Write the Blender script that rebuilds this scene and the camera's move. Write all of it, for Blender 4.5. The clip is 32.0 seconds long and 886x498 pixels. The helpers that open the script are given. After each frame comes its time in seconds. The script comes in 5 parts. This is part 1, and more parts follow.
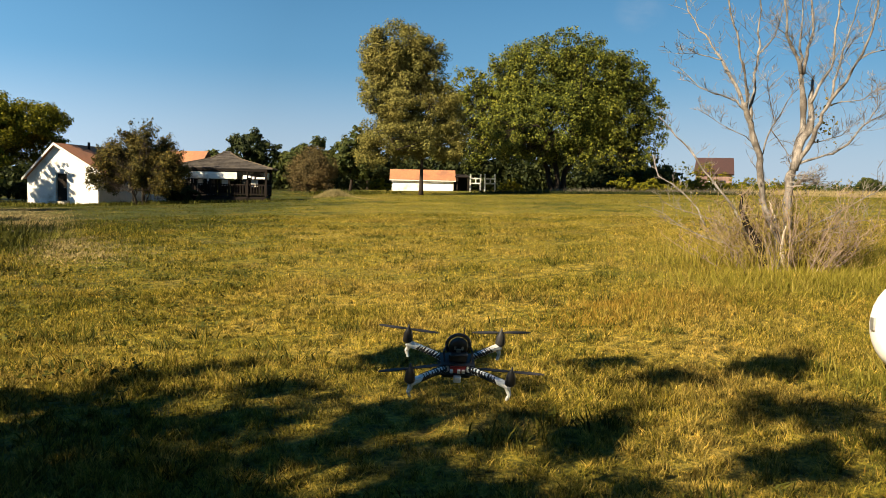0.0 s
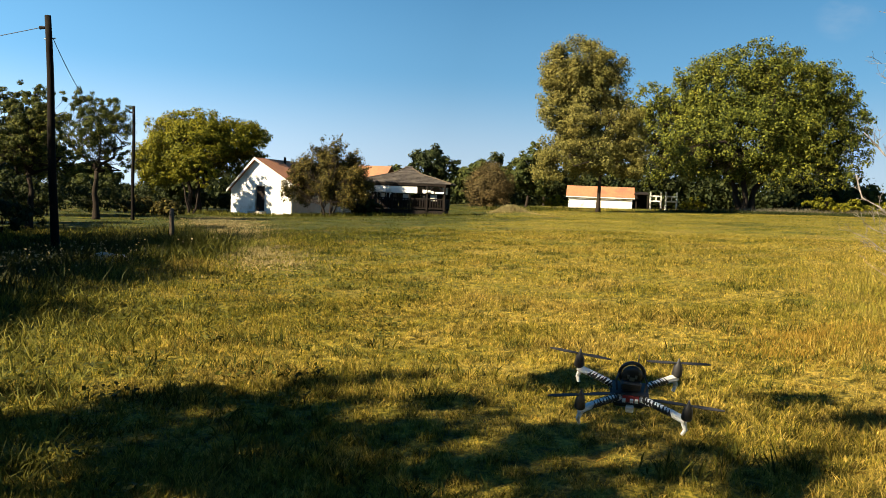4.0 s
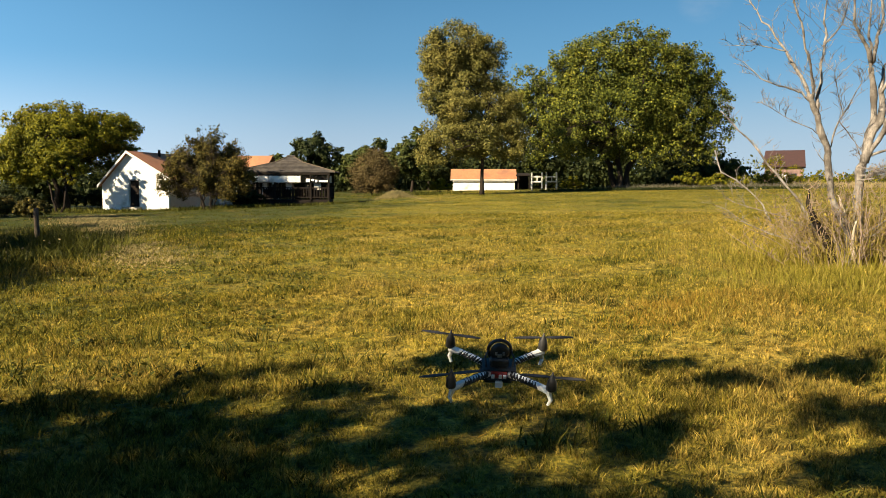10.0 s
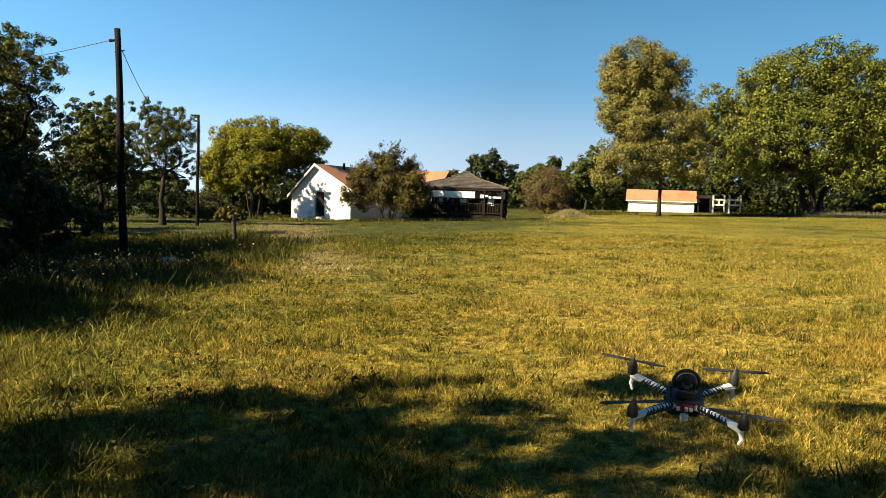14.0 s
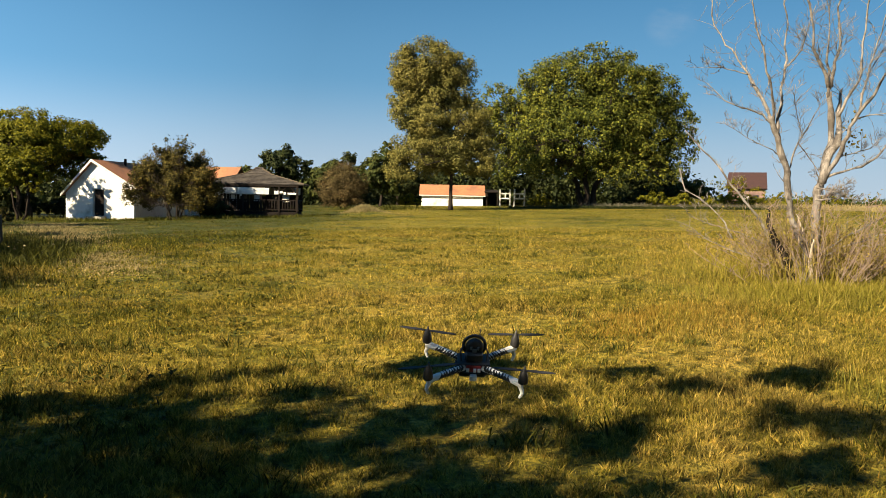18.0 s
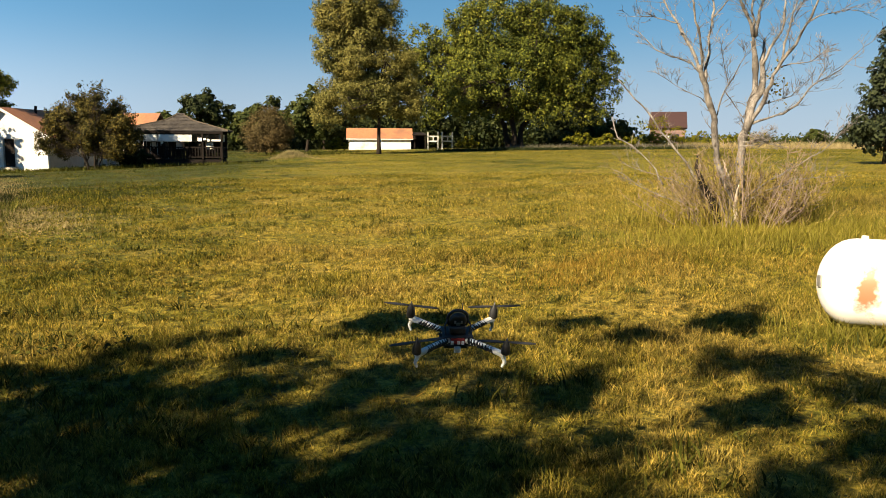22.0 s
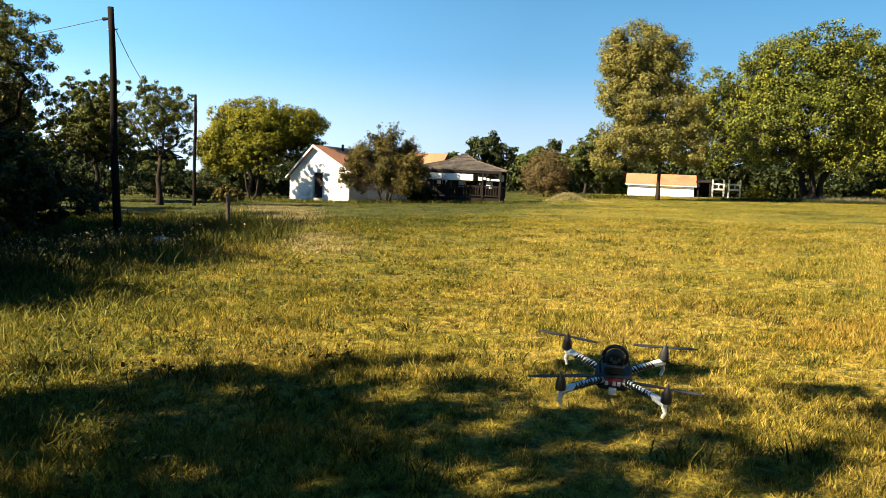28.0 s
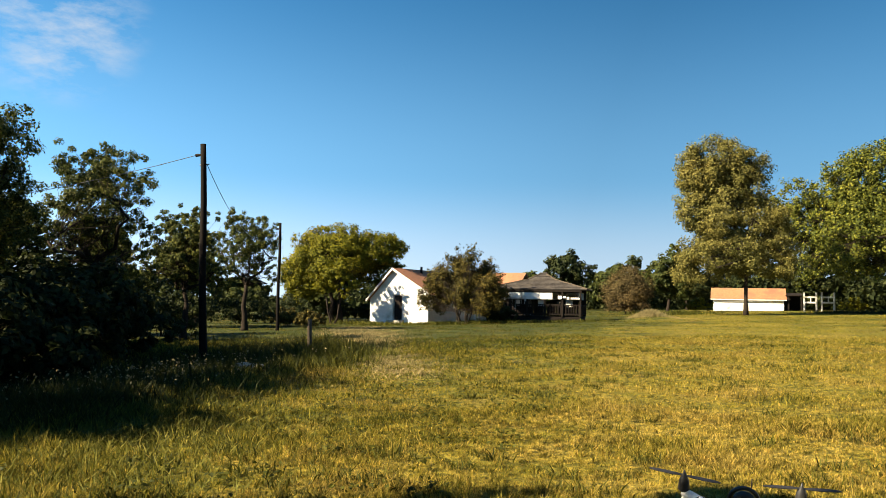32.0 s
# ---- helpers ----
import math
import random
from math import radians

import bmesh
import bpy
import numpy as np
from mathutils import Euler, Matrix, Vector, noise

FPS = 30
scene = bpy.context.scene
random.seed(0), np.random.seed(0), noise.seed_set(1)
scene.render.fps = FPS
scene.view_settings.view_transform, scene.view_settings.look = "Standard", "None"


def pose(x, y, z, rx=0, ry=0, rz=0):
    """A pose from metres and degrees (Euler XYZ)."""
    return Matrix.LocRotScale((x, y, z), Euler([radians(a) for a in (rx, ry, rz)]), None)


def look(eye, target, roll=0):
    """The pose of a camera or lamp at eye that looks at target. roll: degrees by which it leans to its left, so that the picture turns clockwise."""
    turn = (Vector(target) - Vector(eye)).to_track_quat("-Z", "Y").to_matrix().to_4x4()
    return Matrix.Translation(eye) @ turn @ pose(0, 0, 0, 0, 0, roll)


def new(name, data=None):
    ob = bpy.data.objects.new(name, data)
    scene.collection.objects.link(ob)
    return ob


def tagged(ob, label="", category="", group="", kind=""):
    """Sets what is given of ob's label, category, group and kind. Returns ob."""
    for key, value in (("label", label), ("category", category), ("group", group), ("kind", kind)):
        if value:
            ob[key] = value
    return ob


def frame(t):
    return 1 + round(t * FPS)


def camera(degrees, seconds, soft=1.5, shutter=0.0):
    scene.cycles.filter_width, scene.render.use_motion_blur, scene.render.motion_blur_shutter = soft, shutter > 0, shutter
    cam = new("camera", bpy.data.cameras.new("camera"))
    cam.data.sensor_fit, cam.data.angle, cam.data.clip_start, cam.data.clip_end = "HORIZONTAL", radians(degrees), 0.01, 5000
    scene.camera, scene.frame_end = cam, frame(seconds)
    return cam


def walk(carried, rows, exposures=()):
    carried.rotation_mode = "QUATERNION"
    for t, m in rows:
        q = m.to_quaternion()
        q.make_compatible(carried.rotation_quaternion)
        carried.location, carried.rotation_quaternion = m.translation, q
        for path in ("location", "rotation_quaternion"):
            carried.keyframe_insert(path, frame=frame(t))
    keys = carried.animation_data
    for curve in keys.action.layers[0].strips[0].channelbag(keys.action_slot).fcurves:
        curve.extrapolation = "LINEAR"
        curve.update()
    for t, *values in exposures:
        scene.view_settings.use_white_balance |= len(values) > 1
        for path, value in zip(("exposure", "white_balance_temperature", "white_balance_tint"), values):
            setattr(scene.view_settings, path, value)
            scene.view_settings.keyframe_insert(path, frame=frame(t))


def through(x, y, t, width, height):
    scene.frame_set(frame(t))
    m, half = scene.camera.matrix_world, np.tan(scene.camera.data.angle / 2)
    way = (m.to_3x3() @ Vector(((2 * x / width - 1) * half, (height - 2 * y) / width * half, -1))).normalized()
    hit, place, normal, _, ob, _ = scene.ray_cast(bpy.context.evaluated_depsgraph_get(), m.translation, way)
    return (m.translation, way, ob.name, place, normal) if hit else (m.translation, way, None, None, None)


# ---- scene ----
# the camera: time, place, heading, tilt and lean in degrees
ROWS = [
    (0, -0.053, 0.061, 1.613, 3.99, -4.47, 1.27),
    (0.5, -0.045, 0.046, 1.627, 1.40, -4.79, 1.27),
    (1, -0.024, 0.014, 1.640, -0.70, -4.60, 1.14),
    (1.5, -0.006, 0.005, 1.645, -3.49, -4.61, 1.09),
    (2, -0.016, 0.019, 1.649, -6.40, -4.09, 0.95),
    (2.5, -0.023, 0.058, 1.639, -8.19, -3.84, 1.06),
    (3, -0.045, 0.062, 1.639, -8.44, -4.01, 1.63),
    (3.5, -0.051, 0.071, 1.634, -8.59, -3.73, 2.34),
    (5.5, -0.052, 0.077, 1.633, -9.10, -3.70, 1.44),
    (6, -0.054, 0.079, 1.630, -9.55, -4.02, 1.75),
    (6.5, -0.065, 0.088, 1.625, -10.29, -4.42, 2.37),
    (7, -0.069, 0.080, 1.627, -10.59, -4.48, 2.55),
    (7.5, -0.058, 0.047, 1.633, -8.88, -4.26, 2.59),
    (8, -0.028, 0.027, 1.631, -3.98, -4.30, 1.13),
    (8.5, 0.002, 0.011, 1.639, 1.20, -4.55, 0.00),
    (9, 0.026, 0.023, 1.644, 1.58, -4.67, 0.02),
    (9.5, 0.038, 0.030, 1.645, 0.80, -4.44, -0.07),
    (10, 0.031, 0.033, 1.643, -0.55, -4.57, 0.12),
    (10.5, 0.026, 0.027, 1.643, -2.85, -4.61, 0.12),
    (11, -0.004, 0.053, 1.636, -5.33, -4.72, 0.72),
    (11.5, -0.028, 0.020, 1.642, -7.56, -4.60, 1.61),
    (12, -0.030, 0.020, 1.642, -7.68, -4.29, 2.05),
    (12.5, -0.032, 0.026, 1.644, -7.71, -3.82, 2.09),
    (13, -0.039, 0.060, 1.640, -10.24, -3.72, 1.52),
    (13.5, -0.039, 0.061, 1.638, -12.29, -3.39, 1.35),
    (15.5, 0.075, 0.117, 1.646, -13.00, -4.03, 2.91),
    (16, 0.089, 0.107, 1.650, -11.06, -3.66, 3.37),
    (16.5, 0.104, 0.067, 1.633, -5.01, -2.61, 3.26),
    (17, 0.101, -0.041, 1.549, -0.02, -2.39, 1.97),
    (17.5, 0.042, -0.054, 1.589, 1.03, -2.92, 1.07),
    (18, -0.013, -0.123, 1.589, 1.80, -3.41, 1.18),
    (18.5, -0.098, -0.187, 1.662, 2.75, -4.85, 0.42),
    (19, -0.201, -0.259, 1.754, 3.73, -6.07, -0.02),
    (19.5, -0.248, -0.286, 1.781, 4.57, -7.10, -0.23),
    (20, -0.250, -0.294, 1.769, 4.97, -7.32, -0.13),
    (20.5, -0.266, -0.289, 1.780, 5.48, -7.53, -0.01),
    (21, -0.243, -0.301, 1.746, 5.99, -7.55, 0.32),
    (21.5, -0.301, -0.282, 1.779, 6.82, -7.66, 0.22),
    (22, -0.250, -0.237, 1.750, 7.09, -7.51, 0.33),
    (22.5, -0.275, -0.230, 1.781, 6.67, -7.77, 0.55),
    (23, -0.154, -0.219, 1.665, 5.20, -7.78, 1.10),
    (23.5, -0.167, -0.220, 1.659, 2.64, -7.82, 1.74),
    (24, -0.160, -0.170, 1.681, -1.36, -8.09, 2.36),
    (24.5, -0.078, 0.020, 1.602, -7.82, -8.33, 2.87),
    (25, -0.023, 0.120, 1.617, -11.20, -7.90, 4.25),
    (25.5, 0.076, 0.151, 1.617, -12.58, -7.75, 5.33),
    (27.5, 0.226, 0.084, 1.625, -12.68, -5.32, 2.34),
    (28, 0.225, 0.054, 1.632, -12.87, -4.80, 2.39),
    (28.5, 0.208, 0.060, 1.631, -13.63, -4.45, 2.54),
    (29, 0.179, 0.033, 1.642, -16.31, -4.63, 3.70),
    (29.5, 0.169, 0.006, 1.654, -17.95, -4.25, 3.90),
    (30, 0.197, 0.069, 1.644, -14.62, -2.77, 3.95),
    (30.5, 0.196, 0.099, 1.638, -12.83, -1.77, 2.88),
    (31, 0.197, 0.081, 1.654, -16.36, -0.73, 1.61),
    (31.5, 0.210, 0.025, 1.672, -19.13, 0.68, 1.36),
    (32, 0.125, 0.266, 1.636, -18.79, 3.73, 1.05),
]


def gaze(x, y, z, yaw, pitch, roll):
    a, b = radians(yaw), radians(pitch)
    d = Vector((math.sin(a) * math.cos(b), math.cos(a) * math.cos(b), math.sin(b)))
    return look((x, y, z), Vector((x, y, z)) + d, roll)


cam = camera(58.5, 32.0, 0.8)
walk(cam, [(t, gaze(*p)) for t, *p in ROWS], [(0, 1.95, 6500, 10), (1, 2.00, 6450, 9), (2.5, 2.15, 6440, 9), (7.3, 2.15, 6440, 9), (8.3, 2.05, 6470, 9), (9.2, 1.98, 6470, 9), (10.5, 2.02, 6450, 9), (11.5, 2.09, 6440, 9), (16, 2.25, 6440, 9), (17, 2.02, 6450, 9), (19, 1.93, 6500, 10), (23.3, 1.96, 6500, 10), (24.6, 2.28, 6450, 9), (28, 2.51, 6440, 9), (30.5, 2.42, 6440, 9), (32, 2.24, 6440, 9)])

# ---- light ----
SUN_AZ, SUN_EL = -130.0, 33.0
world = bpy.data.worlds.new("sky")
scene.world = world
world.use_nodes = True
wn = world.node_tree.nodes
sky = wn.new("ShaderNodeTexSky")
sky.sky_type, sky.sun_disc = "NISHITA", False
sky.sun_elevation, sky.sun_rotation = radians(SUN_EL), radians(SUN_AZ % 360)
sky.air_density, sky.dust_density, sky.ozone_density = 0.95, 0.1, 2.2
rich = wn.new("ShaderNodeHueSaturation")
rich.inputs["Saturation"].default_value = 1.42
world.node_tree.links.new(sky.outputs[0], rich.inputs["Color"])
tint = wn.new("ShaderNodeMix")
tint.data_type, tint.blend_type = "RGBA", "MULTIPLY"
tint.inputs[0].default_value, tint.inputs[7].default_value = 1.0, (0.95, 1.06, 0.99, 1)
world.node_tree.links.new(rich.outputs[0], tint.inputs[6])
wl = world.node_tree.links
ray = wn.new("ShaderNodeTexCoord")
streak = wn.new("ShaderNodeMapping")
streak.inputs["Scale"].default_value, streak.inputs["Rotation"].default_value = (1.0, 1.0, 2.4), (0.3, 0.5, 0.0)
wl.new(ray.outputs["Generated"], streak.inputs[0])
wisp = wn.new("ShaderNodeTexNoise")
wisp.inputs["Scale"].default_value, wisp.inputs["Detail"].default_value, wisp.inputs["Roughness"].default_value = 16.0, 6.0, 0.6
wl.new(streak.outputs[0], wisp.inputs["Vector"])
thin = wn.new("ShaderNodeMapRange")
thin.inputs["From Min"].default_value, thin.inputs["From Max"].default_value, thin.inputs["To Max"].default_value = 0.42, 0.72, 0.85
wl.new(wisp.outputs["Fac"], thin.inputs["Value"])
last = tint.outputs[2]
# the sky pales towards the horizon in two steps, and grows brighter towards the sun
height = wn.new("ShaderNodeSeparateXYZ")
wl.new(ray.outputs["Generated"], height.inputs[0])
for reach, most, least, tone in ((0.42, 0.85, 0.1, (2.3, 5.3, 8.8, 1)), (0.16, 0.8, 0.0, (7.2, 8.6, 9.9, 1))):
    low = wn.new("ShaderNodeMapRange")
    low.interpolation_type = "SMOOTHSTEP"
    low.inputs["From Min"].default_value, low.inputs["From Max"].default_value = 0.0, reach
    low.inputs["To Min"].default_value, low.inputs["To Max"].default_value = most, least
    wl.new(height.outputs["Z"], low.inputs["Value"])
    haze = wn.new("ShaderNodeMix")
    haze.data_type = "RGBA"
    wl.new(low.outputs[0], haze.inputs[0])
    wl.new(last, haze.inputs[6])
    haze.inputs[7].default_value = tone
    last = haze.outputs[2]
towards = wn.new("ShaderNodeVectorMath")
towards.operation = "DOT_PRODUCT"
wl.new(ray.outputs["Generated"], towards.inputs[0])
towards.inputs[1].default_value = (math.sin(radians(SUN_AZ)), math.cos(radians(SUN_AZ)), 0.15)
glow = wn.new("ShaderNodeMapRange")
glow.inputs["From Min"].default_value, glow.inputs["From Max"].default_value = -0.5, 0.2
glow.inputs["To Min"].default_value, glow.inputs["To Max"].default_value = 1.0, 1.75
wl.new(towards.outputs["Value"], glow.inputs["Value"])
lit = wn.new("ShaderNodeVectorMath")
lit.operation = "SCALE"
wl.new(last, lit.inputs[0])
wl.new(glow.outputs[0], lit.inputs["Scale"])
last = lit.outputs[0]
# two small fair-weather clouds
for where, wide, depth in (((-0.683, 0.664, 0.307), 6.5, 0.8), ((0.292, 0.934, 0.216), 2.0, 0.16)):
    dot = wn.new("ShaderNodeVectorMath")
    dot.operation = "DOT_PRODUCT"
    wl.new(ray.outputs["Generated"], dot.inputs[0])
    dot.inputs[1].default_value = Vector(where).normalized()
    near = wn.new("ShaderNodeMapRange")
    near.interpolation_type = "SMOOTHSTEP"
    near.inputs["From Min"].default_value, near.inputs["From Max"].default_value = math.cos(radians(wide)), math.cos(radians(wide * 0.2))
    near.inputs["To Max"].default_value = depth
    wl.new(dot.outputs["Value"], near.inputs["Value"])
    both = wn.new("ShaderNodeMath")
    both.operation = "MULTIPLY"
    wl.new(near.outputs[0], both.inputs[0])
    wl.new(thin.outputs[0], both.inputs[1])
    white = wn.new("ShaderNodeMix")
    white.data_type = "RGBA"
    wl.new(both.outputs[0], white.inputs[0])
    wl.new(last, white.inputs[6])
    white.inputs[7].default_value = (8.5, 8.7, 9.0, 1)
    last = white.outputs[2]
wl.new(last, wn["Background"].inputs[0])
wn["Background"].inputs[1].default_value = 0.0195
lamp = bpy.data.lights.new("sun", "SUN")
lamp.energy, lamp.angle, lamp.color = 5.0, radians(0.55), (1.0, 0.82, 0.55)
sun_dir = Vector((math.sin(radians(SUN_AZ)) * math.cos(radians(SUN_EL)), math.cos(radians(SUN_AZ)) * math.cos(radians(SUN_EL)), math.sin(radians(SUN_EL))))
sun = new("sun", lamp)
sun.matrix_world = look(sun_dir * 60, (0, 0, 0))


# ---- materials ----
def nodes_of(name):
    m = bpy.data.materials.new(name)
    m.use_nodes = True
    return m, m.node_tree.nodes, m.node_tree.links, m.node_tree.nodes["Principled BSDF"]


def noise_node(n, l, coord, scale, detail=4.0, rough=0.55):
    t = n.new("ShaderNodeTexNoise")
    t.inputs["Scale"].default_value, t.inputs["Detail"].default_value, t.inputs["Roughness"].default_value = scale, detail, rough
    l.new(coord, t.inputs["Vector"])
    return t.outputs["Fac"]


def ramp_node(n, l, fac, stops):
    r = n.new("ShaderNodeValToRGB")
    while len(r.color_ramp.elements) < len(stops):
        r.color_ramp.elements.new(0.5)
    for e, (p, c) in zip(r.color_ramp.elements, stops):
        e.position, e.color = p, (*c, 1)
    l.new(fac, r.inputs[0])
    return r.outputs[0]


def mix_node(n, l, fac, a, b, mode="MIX"):
    m = n.new("ShaderNodeMix")
    m.data_type, m.blend_type = "RGBA", mode
    for sock, v in ((m.inputs[0], fac), (m.inputs[6], a), (m.inputs[7], b)):
        if isinstance(v, (int, float)):
            sock.default_value = v
        elif isinstance(v, tuple):
            sock.default_value = (*v, 1)
        else:
            l.new(v, sock)
    return m.outputs[2]


def surf(name, c1, c2, scale=6.0, rough=0.8, bump=0.3, metal=0.0, stain=None, stain_scale=0.8, stain_at=0.55, stretch=(1, 1, 1), spread=0.15):
    """A surface of two colours in fine grain, with larger stains, relief and a spread of tone from piece to piece."""
    m, n, l, p = nodes_of(name)
    tc, mp = n.new("ShaderNodeTexCoord"), n.new("ShaderNodeMapping")
    mp.inputs["Scale"].default_value = stretch
    l.new(tc.outputs["Object"], mp.inputs[0])
    fine = noise_node(n, l, mp.outputs[0], scale, 6.0, 0.65)
    col = ramp_node(n, l, fine, [(0.3, c1), (0.7, c2)])
    if stain:
        big = noise_node(n, l, tc.outputs["Object"], stain_scale, 5.0, 0.6)
        mask = ramp_node(n, l, big, [(stain_at - 0.08, (0, 0, 0)), (stain_at + 0.12, (1, 1, 1))])
        col = mix_node(n, l, mask, col, stain)
    info = n.new("ShaderNodeObjectInfo")
    tone = ramp_node(n, l, info.outputs["Random"], [(0.0, (1 - spread,) * 3), (1.0, (1.0,) * 3)])
    col = mix_node(n, l, 1.0, col, tone, "MULTIPLY")
    l.new(col, p.inputs["Base Color"])
    p.inputs["Roughness"].default_value, p.inputs["Metallic"].default_value = rough, metal
    if rough >= 0.9:
        p.inputs["Specular IOR Level"].default_value = 0.12
    if bump:
        b = n.new("ShaderNodeBump")
        b.inputs["Strength"].default_value, b.inputs["Distance"].default_value = bump, 0.02
        l.new(fine, b.inputs["Height"])
        l.new(b.outputs[0], p.inputs["Normal"])
    return m


def leaf_material(name, dark, mid, bright, through=0.3, scale=0.25):
    """Leaves: each one of its own tone, in broad drifts of colour, with light coming through."""
    m, n, l, p = nodes_of(name)
    geo, tc = n.new("ShaderNodeNewGeometry"), n.new("ShaderNodeTexCoord")
    big = noise_node(n, l, tc.outputs["Object"], scale, 3.0)
    each = ramp_node(n, l, geo.outputs["Random Per Island"], [(0.0, dark), (0.55, mid), (1.0, bright)])
    tone = ramp_node(n, l, big, [(0.35, (0.7, 0.75, 0.7)), (0.65, (1.15, 1.1, 1.0))])
    col = mix_node(n, l, 1.0, each, tone, "MULTIPLY")
    l.new(col, p.inputs["Base Color"])
    p.inputs["Roughness"].default_value = 0.7
    p.inputs["Specular IOR Level"].default_value = 0.12
    t, mx = n.new("ShaderNodeBsdfTranslucent"), n.new("ShaderNodeMixShader")
    l.new(col, t.inputs[0])
    mx.inputs[0].default_value = through
    l.new(p.outputs[0], mx.inputs[1])
    l.new(t.outputs[0], mx.inputs[2])
    l.new(mx.outputs[0], n["Material Output"].inputs[0])
    return m


def turf_material(name, blades, dry=0.0, tufts=((8.0, 0.34, 1.55), (30.0, 0.45, 1.45))):
    """Field grass: green, olive and straw in drifts; the blades differ one by one, the soil below is duller."""
    m, n, l, p = nodes_of(name)
    tc, geo = n.new("ShaderNodeTexCoord"), n.new("ShaderNodeNewGeometry")
    pos = tc.outputs["Object"]
    drift = noise_node(n, l, pos, 0.16, 4.0, 0.6)
    patch = noise_node(n, l, pos, 0.9, 4.0, 0.65)
    grain = geo.outputs["Random Per Island"] if blades else noise_node(n, l, pos, 14.0, 8.0, 0.75)
    add = n.new("ShaderNodeMath")
    add.operation = "MULTIPLY_ADD"
    l.new(drift, add.inputs[0])
    add.inputs[1].default_value = 0.75
    half = n.new("ShaderNodeMath")
    half.operation = "MULTIPLY"
    l.new(patch, half.inputs[0])
    half.inputs[1].default_value = 0.8
    l.new(half.outputs[0], add.inputs[2])
    lift = n.new("ShaderNodeMath")
    lift.operation = "MULTIPLY_ADD"
    l.new(grain, lift.inputs[0])
    lift.inputs[1].default_value = 0.42 if blades else 0.4
    lift_in = n.new("ShaderNodeMath")
    lift_in.operation = "SUBTRACT"
    l.new(add.outputs[0], lift_in.inputs[0])
    lift_in.inputs[1].default_value = (0.31 if blades else 0.32) - dry
    sep = n.new("ShaderNodeSeparateXYZ")
    l.new(pos, sep.inputs[0])
    west = n.new("ShaderNodeMapRange")
    west.inputs["From Min"].default_value, west.inputs["From Max"].default_value = -1.5, -8.5
    west.inputs["To Min"].default_value, west.inputs["To Max"].default_value = 0.0, 0.27
    l.new(sep.outputs["X"], west.inputs["Value"])
    lush = n.new("ShaderNodeMath")
    lush.operation = "SUBTRACT"
    l.new(lift_in.outputs[0], lush.inputs[0])
    l.new(west.outputs[0], lush.inputs[1])
    north = n.new("ShaderNodeMapRange")
    north.inputs["From Min"].default_value, north.inputs["From Max"].default_value = 12.0, 45.0
    north.inputs["To Min"].default_value, north.inputs["To Max"].default_value = 0.0, 0.12
    l.new(sep.outputs["Y"], north.inputs["Value"])
    fresh = n.new("ShaderNodeMath")
    fresh.operation = "SUBTRACT"
    l.new(lush.outputs[0], fresh.inputs[0])
    l.new(north.outputs[0], fresh.inputs[1])
    l.new(fresh.outputs[0], lift.inputs[2])
    k = 1.0 if blades else 0.8
    stops = [(0.28, GRASS_DARK), (0.45, GRASS_GREEN), (0.62, GRASS_OLIVE), (0.82, GRASS_STRAW)]
    col = ramp_node(n, l, lift.outputs[0], [(q, tuple(v * k for v in c)) for q, c in stops])
    # dead, russet thatch in ragged patches and streaks
    thatch = noise_node(n, l, pos, 0.55, 6.0, 0.7)
    bare = ramp_node(n, l, thatch, [(0.5, (0, 0, 0)), (0.7, (0.48, 0.48, 0.48))])
    col = mix_node(n, l, bare, col, tuple(v * k for v in GRASS_RUSSET))
    # tufts a hand wide, fresh or withered
    for size, deep, high in tufts:
        tuft = noise_node(n, l, pos, size, 3.0, 0.6)
        tones = [(0.36, (deep, deep * 1.12, deep)), (0.5, (1.0, 1.0, 1.0)), (0.66, (high * 1.06, high, high * 0.95))]
        col = mix_node(n, l, 1.0, col, ramp_node(n, l, tuft, tones), "MULTIPLY")
    l.new(col, p.inputs["Base Color"])
    p.inputs["Roughness"].default_value = 0.8
    p.inputs["Specular IOR Level"].default_value = 0.1
    if blades:
        t, mx = n.new("ShaderNodeBsdfTranslucent"), n.new("ShaderNodeMixShader")
        l.new(col, t.inputs[0])
        mx.inputs[0].default_value = 0.42
        l.new(p.outputs[0], mx.inputs[1])
        l.new(t.outputs[0], mx.inputs[2])
        l.new(mx.outputs[0], n["Material Output"].inputs[0])
    else:
        b = n.new("ShaderNodeBump")
        b.inputs["Strength"].default_value, b.inputs["Distance"].default_value = 0.8, 0.05
        l.new(noise_node(n, l, pos, 9.0, 8.0, 0.75), b.inputs["Height"])
        l.new(b.outputs[0], p.inputs["Normal"])
    return m


GRASS_DARK, GRASS_GREEN, GRASS_OLIVE, GRASS_STRAW = (0.034, 0.043, 0.0075), (0.108, 0.102, 0.012), (0.176, 0.142, 0.02), (0.25, 0.192, 0.046)
GRASS_RUSSET = (0.176, 0.115, 0.036)
M_TURF, M_BLADES, M_FARBLADES = turf_material("field_turf", False, -0.06), turf_material("grass_blades", True), turf_material("far_grass_blades", True, -0.07, ((3.0, 0.6, 1.35),))
M_GOLD = leaf_material("golden_grass", (0.151, 0.0942, 0.0118), (0.212, 0.132, 0.0188), (0.254, 0.165, 0.033), 0.25)
M_STRAW = leaf_material("dry_grass", (0.16, 0.123, 0.0565), (0.226, 0.179, 0.0942), (0.273, 0.221, 0.127), 0.2)
M_GREYWEED = leaf_material("grey_brush", (0.0532, 0.0456, 0.0342), (0.0988, 0.0874, 0.0646), (0.152, 0.137, 0.103), 0.2)
